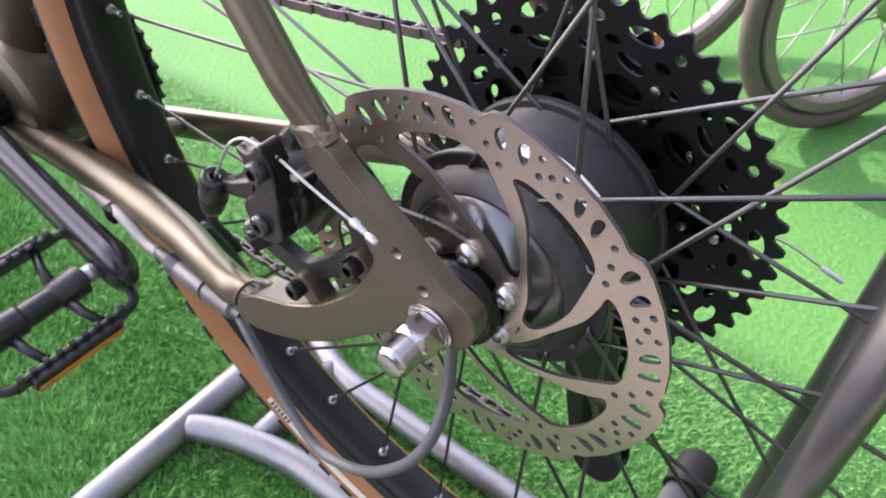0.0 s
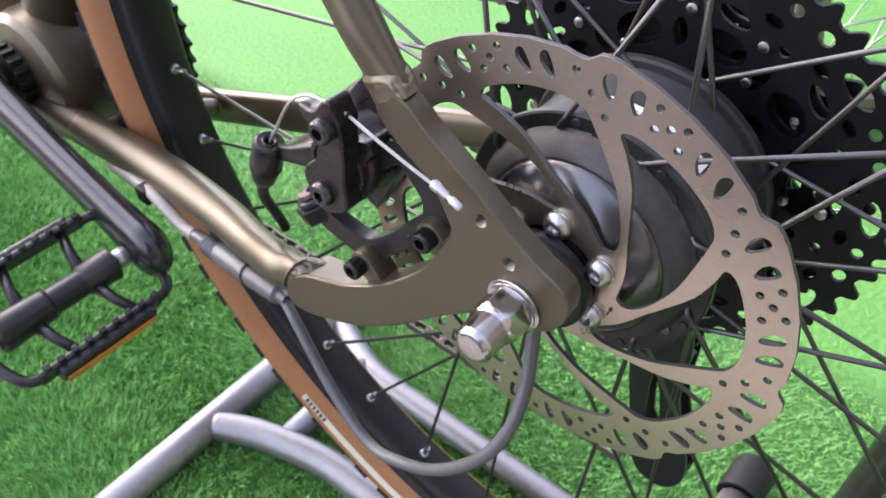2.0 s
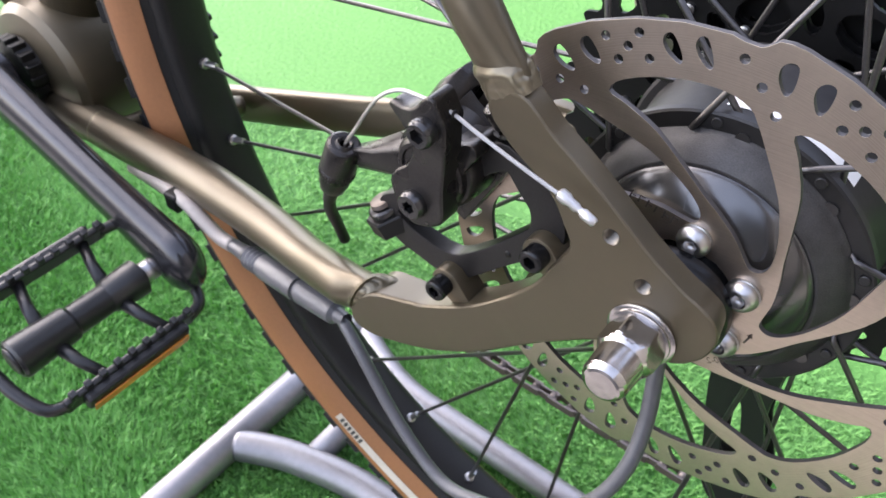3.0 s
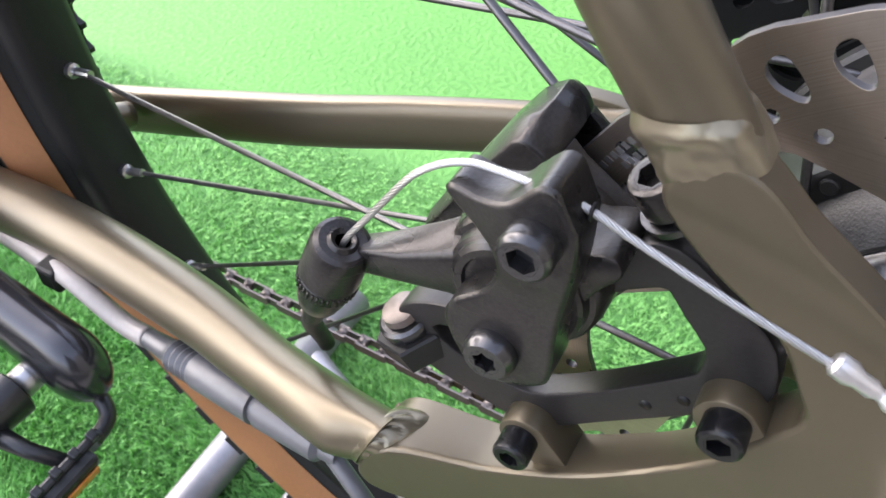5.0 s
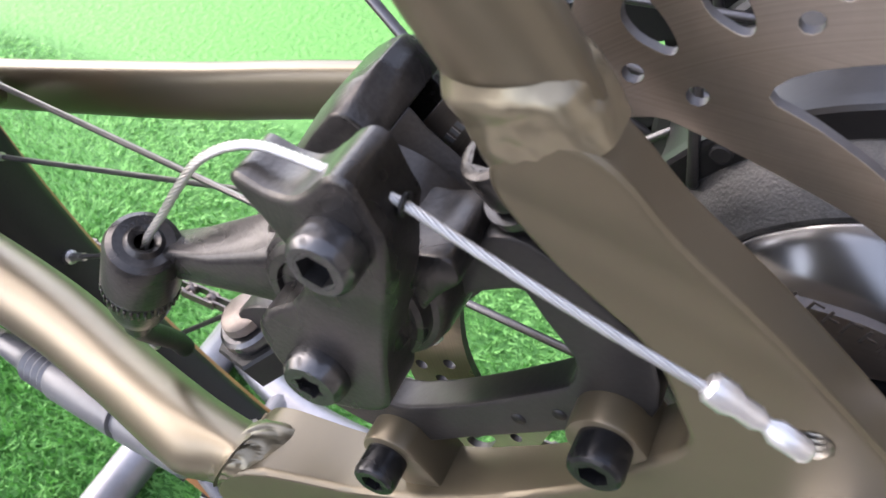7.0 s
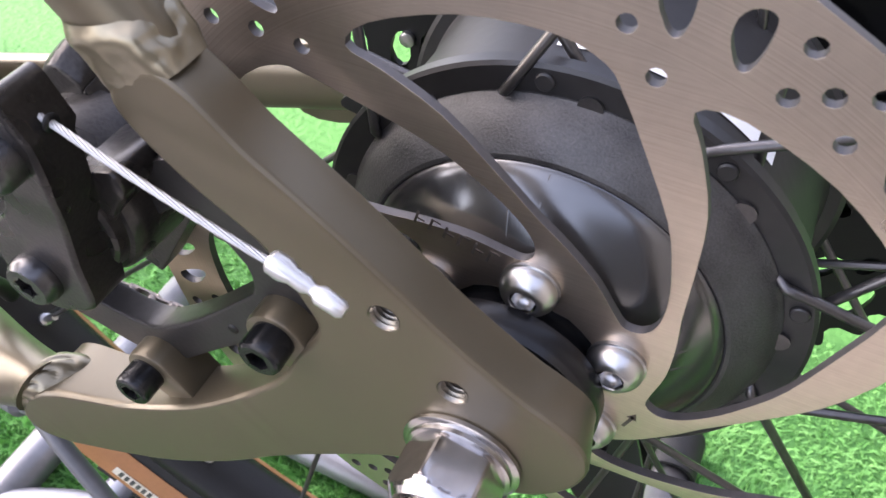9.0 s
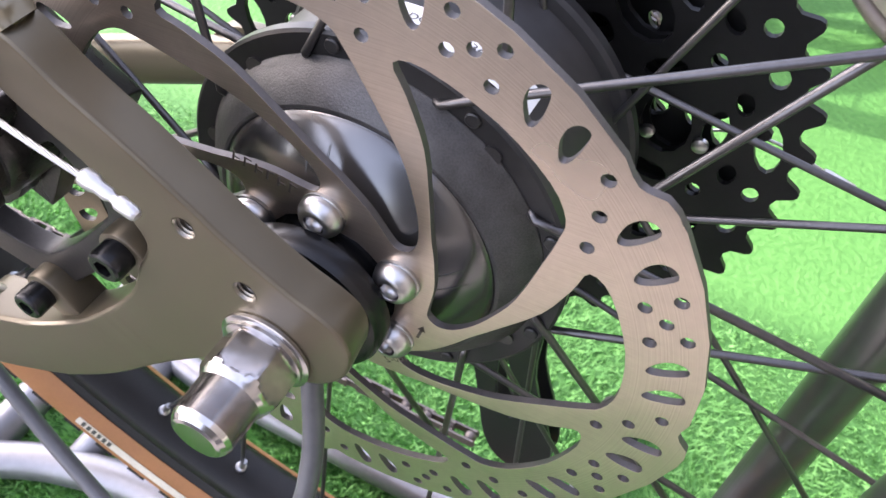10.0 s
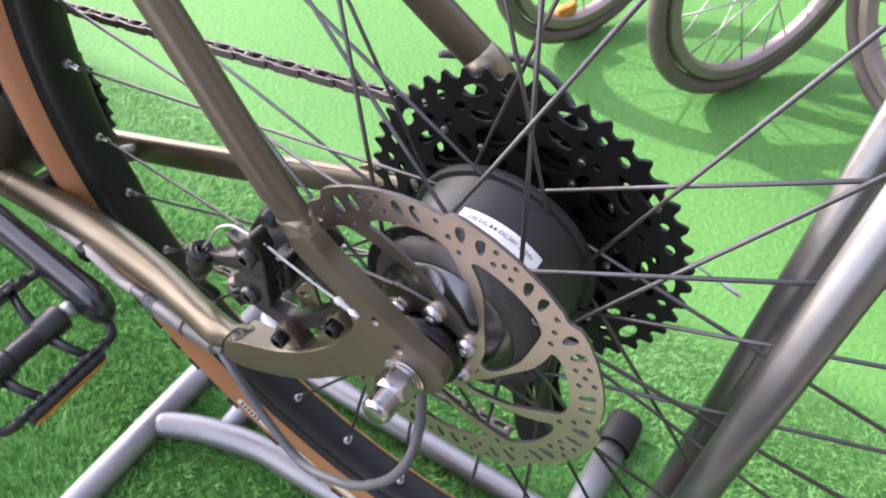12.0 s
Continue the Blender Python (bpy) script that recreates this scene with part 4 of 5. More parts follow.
    rings = [[bm.verts.new(p) for p in ring] for ring in (
        [(-116, -20, 17.5), (-112.5, -27.5, 21), (-113, -27, 13.5), (-116, -20, 10.5)],
        [(-107, -20, 23.2), (-102.8, -27.2, 23.6), (-102.4, -26.7, 15.6), (-106, -20, 12.5)],
        [(-96.5, -20, 31), (-92, -26.6, 28.6), (-92.4, -26, 17.2), (-95, -19, 16)],
        [(-85, -18, 39), (-83, -24.5, 36), (-83, -24.5, 16), (-85, -17, 14)])]
    for a, b in zip(rings, rings[1:]):
        for k in range(4):
            bm.faces.new((a[k], a[(k + 1) % 4], b[(k + 1) % 4], b[k]))
    bm.faces.new(rings[0][::-1]), bm.faces.new(rings[-1])
    bmesh.ops.recalc_face_normals(bm, faces=bm.faces)
    bmesh.ops.bevel(bm, geom=[e for e in bm.edges if e.calc_face_angle() > radians(40)], offset=1.3, segments=3, profile=0.5, affect="EDGES")
    part("barrel_arm", sharp(bm, 32), CAST, root, "cast arm that holds the barrel adjuster")
    top, ax = Vector((-115.2, -27, 22)), Vector((-0.36, 0.02, -0.93)).normalized()
    bm = bmesh.new()
    lathe(bm, [(0.5, 1.6), (0, 2.0), (-0.3, 2.6), (0.5, 3.3), (0.3, 4.9), (0.9, 5.9), (2.2, 6.4), (12.5, 6.7), (13, 6.2), (13.4, 6.5), (16.6, 6.4), (17, 6.0), (21, 5.7), (25, 4.8), (27.5, 2.9), (33, 2.6), (33, 0)], 40, top, ax)
    part("barrel_adjuster", sharp(bm, 30), CAST, root, "knurled black barrel adjuster")
    bm = bmesh.new()
    u = ax.orthogonal().normalized()
    v = ax.cross(u)
    for k in range(36):
        a = 2 * math.pi * k / 36
        c = top + 6.5 * (u * math.cos(a) + v * math.sin(a))
        sweep(bm, [c + ax * 13.7, c + ax * 16.3], 0.3, 5)
    part("knurling", bm, CAST, root)["kind"] = "stuff"
    end = top + ax * 32
    part("rubber_boot", mesh(sweep, smooth([end, (-131.6, -22.5, -18), (-136.6, -15.5, -32), (-140.6, -9.6, -44), (-141.2, -7.6, -50)], 5), 2.4, 14), RUBBER, root, "black rubber tube end, bent")


caliper()


def brake_cable():
    path = smooth([(-117, -27, 16), (-114.7, -27, 22.2), (-109.2, -27, 30.6), (-103.5, -27.5, 39.2), (-98.6, -27.4, 46.0), (-93.4, -27.2, 50.4), (-88.0, -27.2, 52.9), (-82.6, -27.8, 53.8), (-77.4, -28.6, 54.4), (-72, -28.8, 54.2), (-67.4, -28.6, 53.2), (-58.5, -29.2, 50.6), (-42.8, -30.2, 46.6), (-28, -30.8, 42.9)], 12)
    n = len(path)
    ob = part("brake_cable", mesh(sweep, path, 0.4, 8), DARKBOLT, bike, "bare twisted steel brake cable")
    for s in range(7):
        pts = []
        for i, p in enumerate(path):
            d = (path[min(i + 1, n - 1)] - path[max(i - 1, 0)]).normalized()
            u = d.cross(Vector((0, 1, 0.3))).normalized()
            v = d.cross(u)
            a = 2 * math.pi * s / 7 + i * 0.42
            pts.append(p + 0.46 * (u * math.cos(a) + v * math.sin(a)))
        part("strand", mesh(sweep, pts, 0.25, 6), CABLE, ob)
    a, b = Vector((-29.5, -30.6, 43.8)), Vector((-16.0, -31.6, 39.2))
    d = (b - a).normalized()
    bm = bmesh.new()
    lathe(bm, [(0, 0), (0, 1.4), (0.6, 1.95), (2.8, 2.0), (4.2, 1.45), (6.4, 1.5), (7.4, 1.0), (8.0, 1.05), (9.0, 1.6), (12.6, 1.45), (13.3, 1.0), (13.4, 0)], 14, a, d)
    part("cable_crimp", sharp(bm, 40), ALU, ob, "crimped aluminium cable end cap")


brake_cable()


def motor_cable():
    path = smooth([(3, -9, -10), (4, -15, -16), (8, -24, -36), (8, -34, -54), (0, -42, -72), (-19, -45, -94), (-41, -43, -112), (-65, -40, -122), (-93, -34, -110), (-120, -27, -88), (-134, -22, -82)], 6)
    ob = part("motor_cable", mesh(sweep, path, 2.75, 16), HOSE, bike, "thick grey motor cable hanging in a loop")
    a, b = Vector((-136, -21.5, -82)), Vector((-222, -9, -97))
    d = (b - a).normalized()
    bm = bmesh.new()
    lathe(bm, [(-6, 3.1), (0, 3.6), (2, 5.4), (27, 6.2), (27.4, 5.2), (29.6, 5.2), (30, 6.4), (58, 6.6), (60, 6.0)] + [(60 + k * 1.6, 6.2 if k % 2 else 5.4) for k in range(9)] + [(76, 4.4), (88, 3.6), (88, 0)], 28, a, d)
    part("connector", sharp(bm, 30), HOSE, ob, "ribbed grey waterproof cable connector")
    part("cable_lead", mesh(sweep, smooth([b, (-236, -8, -97.5), (-262, -5, -91), (-290, 0, -96), (-330, 8, -106)], 6), 3.9, 14), LEAD, ob, "pale grey cable lead")
    part("cable_clip", mesh(box, -276, -266, -9, -0.5, -99, -88, 1.5), BLACK, ob, "small black cable clip")


motor_cable()


# ---- bottom bracket, crank, pedal ----
BB = Vector((-425, 52, -74))


def drivetrain():
    part("bottom_bracket_shell", sharp(mesh(lathe, [(-37, 0), (-37, 21), (-36, 22), (36, 22), (37, 21), (37, 0)], 48, BB)), OLIVE, bike, "olive painted bottom bracket shell")
    part("seat_tube", mesh(sweep, [BB + Vector((8, 0, 20)), BB + Vector((30, 0, 100)), BB + Vector((110, 0, 360))], [27, 23, 18], 32), OLIVE, bike, "olive painted seat tube")
    part("down_tube", mesh(sweep, [BB + Vector((0, 0, 8)), BB + Vector((-330, 0, 260))], 27, 28), OLIVE, bike, "thick olive painted down tube")
    part("stay_yoke", sharp(mesh(lathe, [(12, 0), (12, 34), (13.5, 41), (18, 45.5), (26, 47), (78, 47), (86, 45.5), (90.5, 41), (92, 34), (92, 0)], 56, (-418, 0, -80)), 30), OLIVE, bike, "olive painted yoke behind the bottom bracket")
    part("stay_bridge", mesh(sweep, smooth([(-350, 17, -94), (-350, 40, -97), (-347, 70, -104), (-342, 100, -116)], 5), 7, 16), OLIVE, bike, "short olive painted bridge tube between the stays")
    bm = bmesh.new()
    lathe(bm, [(-50, 0), (-50, 18), (-49, 19.5), (-41, 19.5), (-37.1, 22), (-37.1, 0)], 40, BB)
    cup = part("bearing_cup", sharp(bm), BLACK, bike, "notched black bottom bracket cup")
    for k in range(16):
        x, z = polar(19.5, 22.5 * k)
        part("notch", mesh(box, BB.x + x - 2.2, BB.x + x + 2.2, 2, 11, BB.z + z - 2.2, BB.z + z + 2.2, 0.5), BLACK, cup)
    # left crank arm
    a, b = Vector((-425, -12, -74)), Vector((-252, -24, -112))
    pts = smooth([a, a + (b - a) * 0.25, a + (b - a) * 0.5, a + (b - a) * 0.8, b], 5)
    along = (b - a).normalized()
    rr = [19 - 2.5 * math.sin(math.pi * i / (len(pts) - 1)) for i in range(len(pts))]
    for step, r in ((5, 18.4), (10, 16.2), (14, 12.6), (17, 7.5), (18, 2.5)):
        pts.append(b + along * step), rr.append(r)
    bm = bmesh.new()
    sweep(bm, pts, rr, 28, 0.6)
    lathe(bm, [(-10, 0), (-10, 17), (-8, 19), (8, 19), (10, 17), (10, 0)], 32, a)
    part("crank_arm", sharp(bm, 40), PLASTIC_GLOSS, bike, "glossy dark grey crank arm")
    # chainring and far crank
    bm = bmesh.new()
    teeth, pitch = 36, 36 * 12.7 / (2 * math.pi)
    out = []
    for k in range(teeth):
        for f, dr in ((0.0, -3.0), (0.22, -2.2), (0.4, 1.6), (0.58, 1.6), (0.78, -2.2)):
            x, z = polar(pitch + dr, 10 * (k + f))
            out.append((BB.x + x, BB.z + z))
    holes = [[(BB.x + 24 * math.cos(-2 * math.pi * k / 20), BB.z + 24 * math.sin(-2 * math.pi * k / 20)) for k in range(20)]]
    for k in range(5):
        holes.append([(BB.x + q[0], BB.z + q[1]) for q in (polar(r, 72 * k + t) for r, t in ((62, 28), (63, 10), (63, -10), (62, -28), (46, -30), (40, 0), (46, 30)))])
    plate(bm, out, holes, 97, 100.5, 0.3)
    part("chainring", bm, SPROCKET, bike, "black chainring")


PLASTIC_GLOSS = material("glossy_dark_alloy", (0.05, 0.05, 0.054), 0.2, 0.7, 0.1, 300, 0.03)
drivetrain()


def pedal():
    m = Matrix.Translation((-267, -71, -121)) @ Matrix.Rotation(radians(-21), 4, "Y").inverted()
    # local axes: x along the tread, y along the spindle (minus is outwards), z up
    def put(name, bm, mat, label=""):
        bmesh.ops.transform(bm, matrix=m, verts=bm.verts)
        return part(name, bm, mat, root, label)
    bm = bmesh.new()
    lathe(bm, [(-43, 0), (-43, 9.5), (-41.5, 11), (-12, 9.5), (-10, 8.2), (10, 8.2), (12, 9.5), (30, 10.5), (31, 9), (31, 0)], 32)
    bmesh.ops.transform(bm, matrix=m, verts=bm.verts)
    root = part("pedal", sharp(bm, 30), PLASTIC, bike, "black platform pedal with toothed cage")
    bm = bmesh.new()
    lathe(bm, [(29, 0), (29, 6), (46, 6), (46, 0)], 20)
    put("spindle", bm, STEEL_DARK, "grey steel pedal spindle")
    put("end_plug", mesh(lathe, [(-44.4, 0), (-44.4, 6.5), (-43, 8.5), (-43, 0)], 24), PLASTIC)
    for s in (1, -1):
        bm = bmesh.new()
        box(bm, s * 35 - 2, s * 35 + 2, -41, 36, -5.5, 5.5, 1.2)
        put("cage_plate", bm, PLASTIC, "toothed black cage side")
        for k in range(9):
            bm = bmesh.new()
            y = -36 + 8.5 * k
            box(bm, s * 35 - 1.9, s * 35 + 1.9, y - 1.8, y + 1.8, 5, 9.2, 0.6)
            put("tooth", bm, PLASTIC)
        for y0 in (-24, 14):
            bm = bmesh.new()
            sweep(bm, [(s * 4, y0, 0), (s * 20, y0 + 3, 0), (s * 35, y0 + 8, 0)], [4.2, 3.2, 3.0], 10)
            put("cage_spoke", bm, PLASTIC)
        bm = bmesh.new()
        sweep(bm, smooth([(s * 35, 33, 0), (s * 33, 42, 1), (s * 26, 46, 2), (s * 18, 45, 2)], 4), 3.2, 8)
        put("cage_hook", bm, PLASTIC)
        bm = bmesh.new()
        sweep(bm, smooth([(s * 35, -38, 0), (s * 31, -47, 0), (s * 16, -52, 0), (0, -53, 0)], 4), 3.4, 8)
        put("cage_hook", bm, PLASTIC)
        bm = bmesh.new()
        box(bm, min(s * 35, s * 42), max(s * 35, s * 42), -32, 29, -7, 4, 2.0)
        put("reflector_housing", bm, PLASTIC, "black reflector housing")
        bm = bmesh.new()
        box(bm, min(s * 42.1, s * 43.2), max(s * 42.1, s * 43.2), -30, 27, -6.4, -0.5, 0.4)
        put("reflector", bm, AMBER, "amber pedal reflector")


STEEL_DARK = material("grey_spindle_steel", (0.35, 0.35, 0.36), 0.35, 0.9, 0.1, 400, 0.05)
pedal()


# ---- drive side of the frame ----
def frame_right():
    line = smooth([(-92, 118, -45), (-133, 116.5, -56), (-184, 115.5, -72), (-235, 114, -89), (-310, 112, -111), (-383, 110, -132), (-410, 100, -138)], 6)
    bm = mesh(sweep, line, [10.2 + 2.6 * min(1, i / 20) for i in range(len(line))], 32)
    bm.verts.ensure_lookup_table()
    for i, c in enumerate(line):
        for v in bm.verts[32 * i:32 * i + 32]:
            o = v.co - c
            a = math.atan2(o.z, o.y)
            o = o / (abs(math.cos(a)) ** 2.5 + abs(math.sin(a)) ** 2.5) ** (1 / 2.5)
            v.co = c + Vector((o.x, o.y * 0.55, o.z))
    part("chainstay", bm, OLIVE, bike, "olive painted flattened chainstay tube")
    out = blob([(-136, -52), (-124, -38), (-104, -36), (-80, -38), (-40, -22), (-16, 20), (-34, 58), (-46, 70), (-32, 72), (-12, 50), (14, 16), (16, -6), (8, -16), (2, -34), (-20, -30), (-60, -44), (-100, -66), (-126, -70)])
    ob = part("dropout", mesh(plate, out, [], 118, 125, 1.2), OLIVE, bike, "olive painted drive side dropout")
    cap_screw("dropout_screw", (-95, 116.6, -46), (0, -1, 0), 4.2, 2.5, BOLT, ob, "silver dropout screw", 0.4, 0.8)
    part("seatstay", mesh(sweep, smooth([(-30, 122, 56), (-46, 120, 72), (-80, 113, 104), (-170, 95, 190), (-300, 70, 330)], 5), 9.6, 20), OLIVE, bike, "olive painted drive side seatstay tube")
    part("weld_bead", mesh(sweep, [(-34, 121.6, 59), (-38, 121, 63), (-43, 120.4, 69), (-48, 119.6, 74)], [9.8, 11.2, 11.0, 9.7], 20), WELD, ob, "smooth weld collar")


frame_right()


def chain():
    """Outer and inner links one after another on the two straight runs and round the sprocket."""
    def link_mesh(bm, wide):
        y = 3.2 if wide else 2.0
        for s in (1, -1):
            ring = []
            for k in range(14):
                t = 2 * math.pi * k / 14
                cx = 6.35 if math.cos(t) > 0 else -6.35
                ring.append((cx + 3.9 * math.cos(t), 3.9 * math.sin(t) * (1.0 if abs(math.cos(t)) > 0.3 else 0.72)))
            lo, hi = [], []
            for x, z in ring:
                lo.append(bm.verts.new((x, s * (y - 0.5), z))), hi.append(bm.verts.new((x, s * (y + 0.5), z)))
            bm.faces.new(lo), bm.faces.new(hi)
            for k in range(14):
                bm.faces.new((lo[k], lo[(k + 1) % 14], hi[(k + 1) % 14], hi[k]))
        for x in (-6.35, 6.35):
            lathe(bm, [(-3.4, 0), (-3.4, 1.8), (-2, 1.8), (-2, 3.4), (2, 3.4), (2, 1.8), (3.4, 1.8), (3.4, 0)], 10, (x, 0, 0))
        bmesh.ops.recalc_face_normals(bm, faces=bm.faces)
    root = bpy.data.objects.new("chain", None)
    scene.collection.objects.link(root)
    root.parent = bike
    tagged(root, "oily grey roller chain")
    first = [part("chain_link", mesh(link_mesh, w), CHAIN, root) for w in (True, False)]
    runs = [(Vector((-8, 107.5, 46.5)), Vector((-418, 99, 0.5))), (Vector((0, 107.5, -243)), Vector((-420, 99, -208)))]
    used = 0
    for a, b in runs:
        u = (b - a).normalized()
        v = Vector((0, 1, 0))
        w = u.cross(v).normalized()
        v = w.cross(u)
        for k in range(int((b - a).length / 12.7)):
            p = (a + u * 12.7 * (k + 0.5)) * 0.001
            m = Matrix(((u.x, v.x, w.x, p.x), (u.y, v.y, w.y, p.y), (u.z, v.z, w.z, p.z), (0, 0, 0, 1)))
            if used < 2:
                first[used].matrix_local = m
            else:
                again(first[used % 2], m)
            used += 1
    for k in range(11):
        th = 92 - (k + 0.5) * 12.7 / 44.5 * 57.3
        x, z = polar(45.5, th)
        m = Matrix.Translation((x / 1000, 0.1075, z / 1000)) @ spin(th - 90)
        again(first[k % 2], m)


chain()


def derailleur():
    bm = bmesh.new()
    plate(bm, blob([(10, 6), (24, -2), (30, -30), (40, -70), (36, -104), (14, -112), (2, -90), (10, -50), (4, -20)]), [], 118, 134, 2)
    root = part("rear_derailleur", bm, PLASTIC, bike, "black rear derailleur")
    for y in (101.5, 113.5):
        part("cage_plate", mesh(plate, blob([(10, -98), (26, -104), (30, -124), (30, -160), (43, -205), (43, -228), (33, -241), (18, -239), (9, -222), (4, -190), (-2, -150), (-2, -116)]), [blob([(12, -150), (18, -160), (23, -196), (14, -192)])[::-1]], y, y + 2, 0.4), PLASTIC, root, "black cage plate")
    for x, z in ((12, -122), (26, -220)):
        out = []
        for k in range(12):
            for f, r in ((0, 14), (0.3, 14.5), (0.42, 18.4), (0.58, 18.4), (0.7, 14.5)):
                q = polar(r, 30 * (k + f))
                out.append((x + q[0], z + q[1]))
        holes = [[(x + q[0], z + q[1]) for q in (polar(3, -36 * k) for k in range(10))]]
        for j in range(5):
            holes.append([(x + 8.6 * math.cos(radians(72 * j)) + 2.4 * math.cos(-2 * math.pi * k / 10), z + 8.6 * math.sin(radians(72 * j)) + 2.4 * math.sin(-2 * math.pi * k / 10)) for k in range(10)])
        part("jockey_wheel", mesh(plate, out, holes, 105.5, 110, 0.3), PLASTIC, root, "toothed black jockey wheel")
    part("gear_housing", mesh(sweep, smooth([(-75, 126, 60), (-52, 136, 61), (-30, 140, 64), (-8, 141, 54), (14, 141, 22), (34, 140, -20), (40, 138, -52)], 6), 2.4, 12), HOSE, root, "dark gear cable housing loop")
    part("gear_cable", mesh(sweep, smooth([(34, 136, -58), (58, 140, -36), (82, 141, -30), (104, 142, -36.6)], 5), 0.6, 8), CABLE, root, "thin steel gear cable")
    part("cable_crimp", sharp(mesh(lathe, [(0, 0), (0, 1.1), (2, 1.4), (11, 1.4), (12, 1.0), (12, 0)], 12, (103.5, 142, -36.4), (0.93, 0, -0.27))), ALU, root, "bright gear cable end cap")


derailleur()


# ---- printing ----
def words(text, size):
    """Flat letters as a mesh in the x-y plane, centred, in mm."""
    curve = bpy.data.curves.new("letters", "FONT")
    curve.body, curve.size, curve.align_x, curve.align_y = text, size, "CENTER", "CENTER"
    ob = bpy.data.objects.new("letters", curve)
    scene.collection.objects.link(ob)
    bpy.context.view_layer.update()
    me = bpy.data.meshes.new_from_object(ob.evaluated_get(bpy.context.evaluated_depsgraph_get()))
    bm = bmesh.new()
    bm.from_mesh(me)
    bpy.data.objects.remove(ob), bpy.data.curves.remove(curve), bpy.data.meshes.remove(me)
    return bm


def printing():
    # the rating label is read from the far side, along the shell
    for text, middle, size in (("250 DC", 89, 3.4), ("DC36V 250W", 64, 3.4)):
        bm = words(text, size)
        for v in bm.verts:
            th = middle - v.co.x / 48.6 * 57.3
            x, z = polar(48.75, th)
            v.co = Vector((x, 38.4 + v.co.y, z))
        part("print", bm, INK, wheel, "small black rating print")
    for k in range(2):
        bm = bmesh.new()
        box(bm, -0.8 + 2.2 * k, 0.3 + 2.2 * k, -0.9, 0.9, -0.05, 0.05)
        for v in bm.verts:
            th = 80.5 - v.co.x / 48.6 * 57.3
            x, z = polar(48.75 + v.co.z, th)
            v.co = Vector((x, 38.4 + v.co.y, z))
        part("print_bar", bm, INK, wheel, "small black print bar")
    for rows in (((16.6, -9.4), (18.0, -5.0), (18.7, -5.3), (17.3, -9.5)), ((18.6, -4.0), (19.1, -6.4), (17.0, -5.9))):
        bm = bmesh.new()
        bm.faces.new([bm.verts.new((x + 7.2, -0.06, z)) for x, z in rows])
        part("etched_arrow", bm, ETCH, wheel, "etched rotation arrow")
    bm = words("180-2", 3.6)
    for v in bm.verts:
        th = -50 - v.co.x / 30 * 57.3
        x, z = polar(28.6 - v.co.y, th)
        v.co = Vector((x, -0.06, z))
    part("etching", bm, ETCH, wheel, "etched size mark")
    for k in range(6):
        bm = bmesh.new()
        x0 = -8.4 + 2.9 * k
        box(bm, x0, x0 + 0.5, -0.05, 0.05, -1.5, 1.5)
        box(bm, x0 + 0.5, x0 + 1.9, -0.05, 0.05, 1.1 if k % 2 else -0.3, 1.5 if k % 2 else 0.1)
        bmesh.ops.transform(bm, matrix=Matrix.Translation((-13.0, -0.05, 26.5)) @ Matrix.Rotation(radians(14), 4, "Y"), verts=bm.verts)
        part("etched_bar", bm, ETCH, wheel, "etched maker's mark as plain bars")
    # long pale print on the tan sidewall, with dark bars at its start
    def strip(bm, t0, t1, r0, r1, lift):
        rows = []
        n = max(2, int(t1 - t0))
        for k in range(n + 1):
            t = t0 + (t1 - t0) * k / n
            row = []
            for r in (r0, (r0 + r1) / 2, r1):
                x, z = polar(r, t)
                row.append(bm.verts.new((x, RIM_Y - 22.8 - 0.3 * (r - 327) - lift, z)))
            rows.append(row)
        for a, b in zip(rows, rows[1:]):
            for q in (0, 1):
                bm.faces.new((a[q], a[q + 1], b[q + 1], b[q]))
    pale = part("sidewall_print", mesh(strip, 232.3, 258, 329.5, 335.6, 0.4), LETTER, wheel, "long pale worn print on the tan sidewall")
    for k in range(6):
        part("print_bar", mesh(strip, 232.9 + 0.62 * k, 233.3 + 0.62 * k, 330.4, 334.8, 0.55), INK, pale, "dark print bar")


printing()


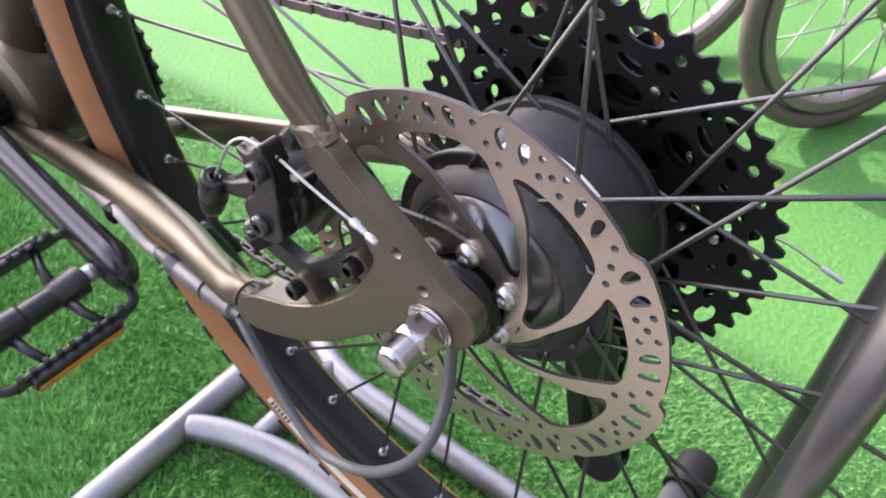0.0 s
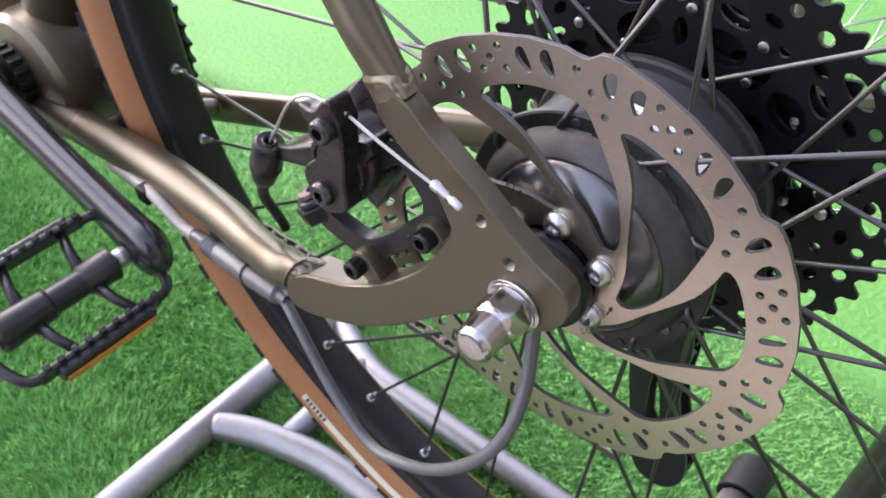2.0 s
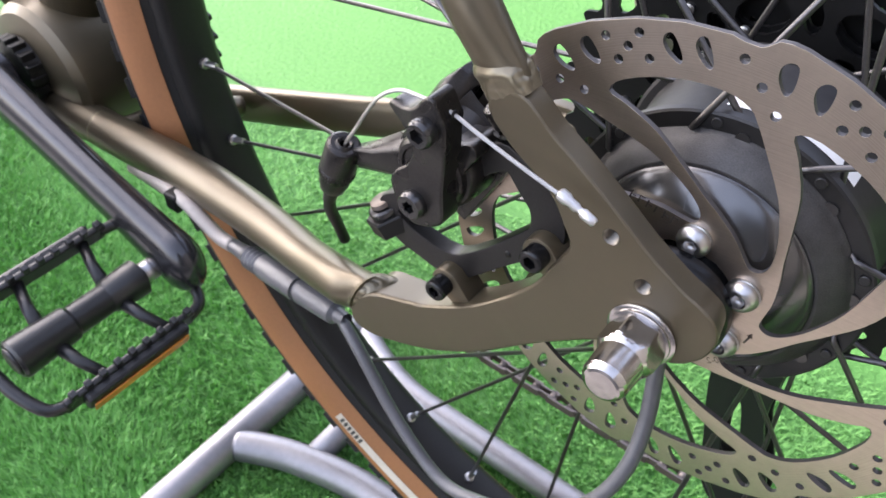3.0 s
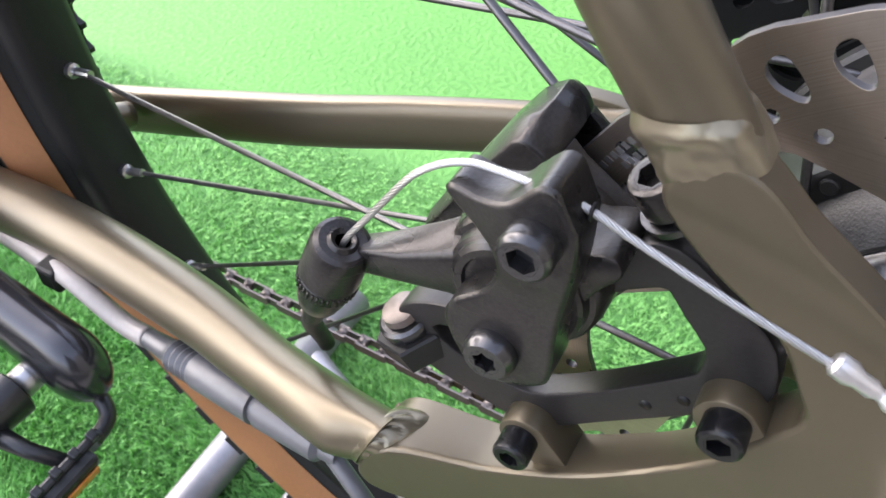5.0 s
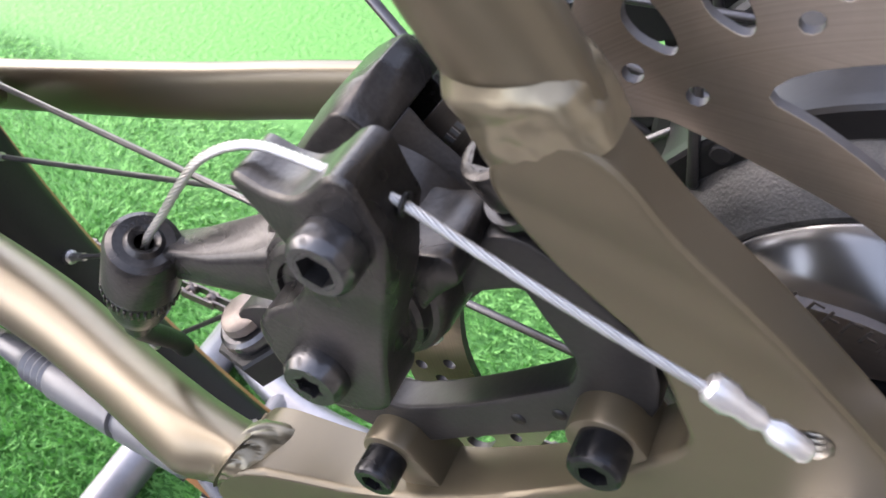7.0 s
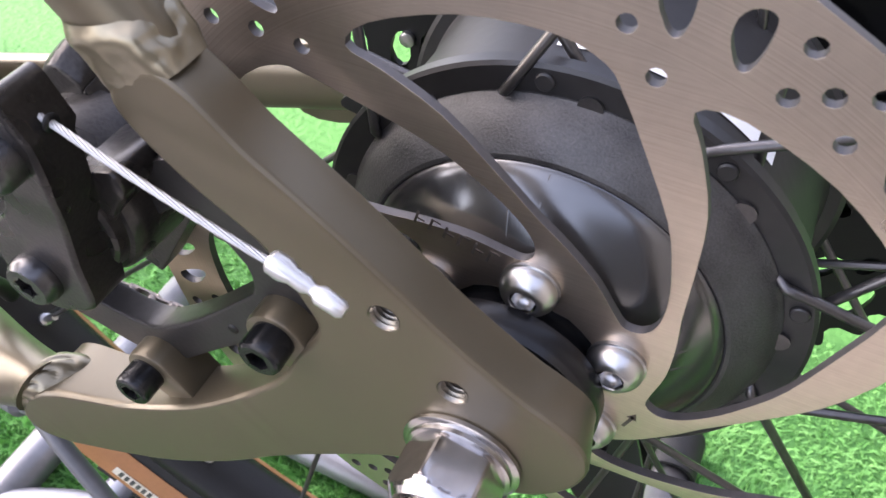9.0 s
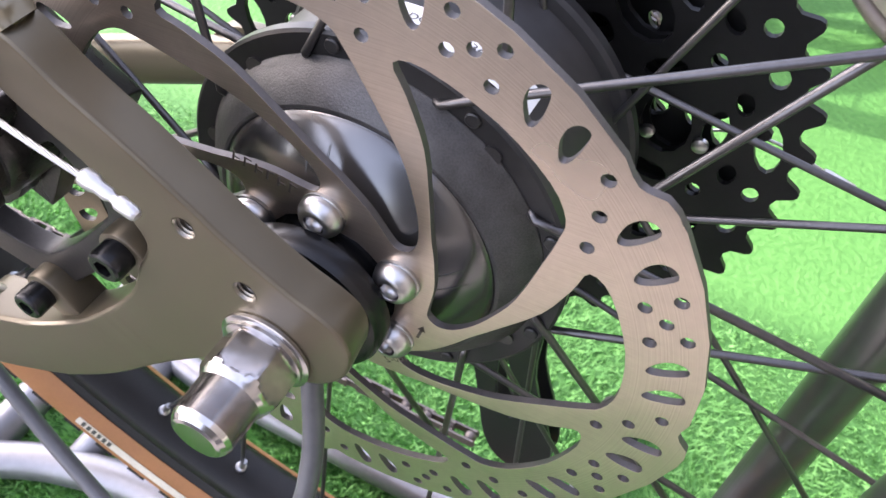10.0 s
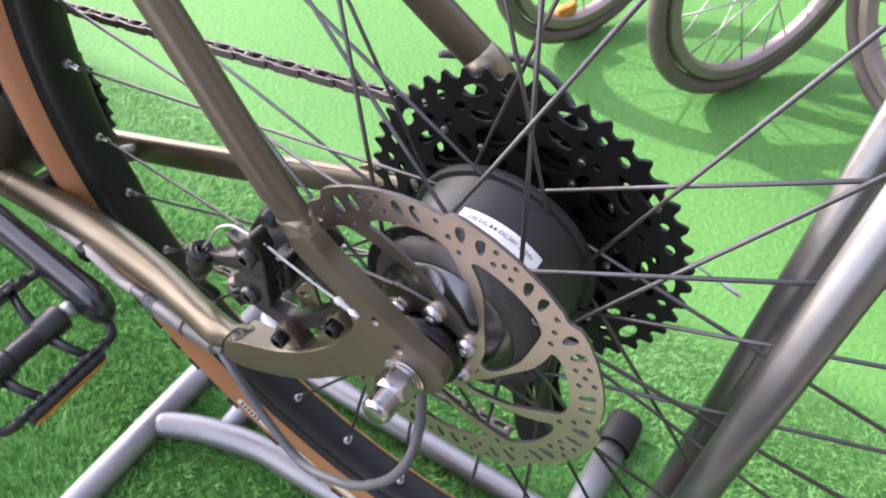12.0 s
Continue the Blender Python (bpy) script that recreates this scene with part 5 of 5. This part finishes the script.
# ---- other bicycles behind ----
def other_bicycle(at, heading, size, label, metal, reflector=False):
    root = thing("bicycle", label, "bicycle", (*at, 0), "bicycles parked behind")
    root.rotation_euler = (0, 0, radians(heading - 90))
    # the wheel's plane is y-z here
    R = size
    def ring(bm, rows, seg=72):
        lathe(bm, rows, seg, (0, 0, R), (1, 0, 0), True)
    w = part("wheel", sharp(mesh(ring, [(-0.010, R - 0.04), (-0.011, R - 0.028), (-0.006, R - 0.024), (0.006, R - 0.024), (0.011, R - 0.028), (0.010, R - 0.04), (0.004, R - 0.044), (-0.004, R - 0.044)]), 40), metal, root, "wheel with a silver grey rim", 1)
    tyre = [(0.0115 * math.sin(a), R - 0.0115 + 0.0115 * math.cos(a)) for a in (2 * math.pi * k / 14 for k in range(14))]
    part("tyre", mesh(ring, tyre), DUSTY, w, "dusty grey tyre", 1)
    part("hub", sharp(mesh(lathe, [(-0.04, 0), (-0.04, 0.012), (-0.032, 0.03), (-0.028, 0.03), (-0.02, 0.014), (0.02, 0.014), (0.028, 0.03), (0.032, 0.03), (0.04, 0.012), (0.04, 0)], 28, (0, 0, R), (1, 0, 0))), CHROME, w, "bright hub", 1)
    for k in range(24):
        a, side = 2 * math.pi * k / 24, 0.03 if k % 2 else -0.03
        b = a + (0.5 if k % 4 < 2 else -0.5)
        bm = bmesh.new()
        sweep(bm, [(side, 0.028 * math.cos(b), R + 0.028 * math.sin(b)), (0, (R - 0.043) * math.cos(a), R + (R - 0.043) * math.sin(a))], 0.0012, 6)
        part("spoke", bm, BOLT, w, "bright spoke", 1)
    if reflector:
        part("reflector", mesh(box, -0.006, 0.006, -0.055, -0.02, R - 0.132, R - 0.116, 0.003), AMBER, w, "amber spoke reflector", 1)
    for s in (1, -1):
        bm = bmesh.new()
        sweep(bm, smooth([(s * 0.05, 0, R), (s * 0.052, 0.01, R + 0.08), (s * 0.05, 0.03, R + 0.24)], 5), 0.012, 16)
        part("fork_blade", bm, STANDPAINT, root, "grey fork blade", 1)
    return root


DUSTY = material("dusty_tyre", (0.10, 0.08, 0.07), 0.55, 0.0, 0.25, 60, 0.1)
PINKISH = material("dull_alloy_rim", (0.27, 0.225, 0.21), 0.4, 0.6, 0.15, 60, 0.03)
other_bicycle((-0.255, 0.815), 68, 0.18, "small parked bicycle with dusty tyre and bright spokes", PINKISH, True)
other_bicycle((-0.023, 0.816), 60, 0.185, "small parked bicycle with pinkish rim and bright hub", PINKISH)
other_bicycle((0.197, 0.831), 145, 0.165, "small parked bicycle with dusty grey tyre at the row's end", PINKISH)

# even shading on the flat, bevelled plates
for ob in bike.children_recursive:
    if ob.name.split(".")[0] in ("brake_rotor", "dropout", "brake_caliper", "lever_arm", "adapter", "chainring", "cage_plate", "rear_derailleur"):
        ob.modifiers.new("even_normals", "WEIGHTED_NORMAL").keep_sharp = True
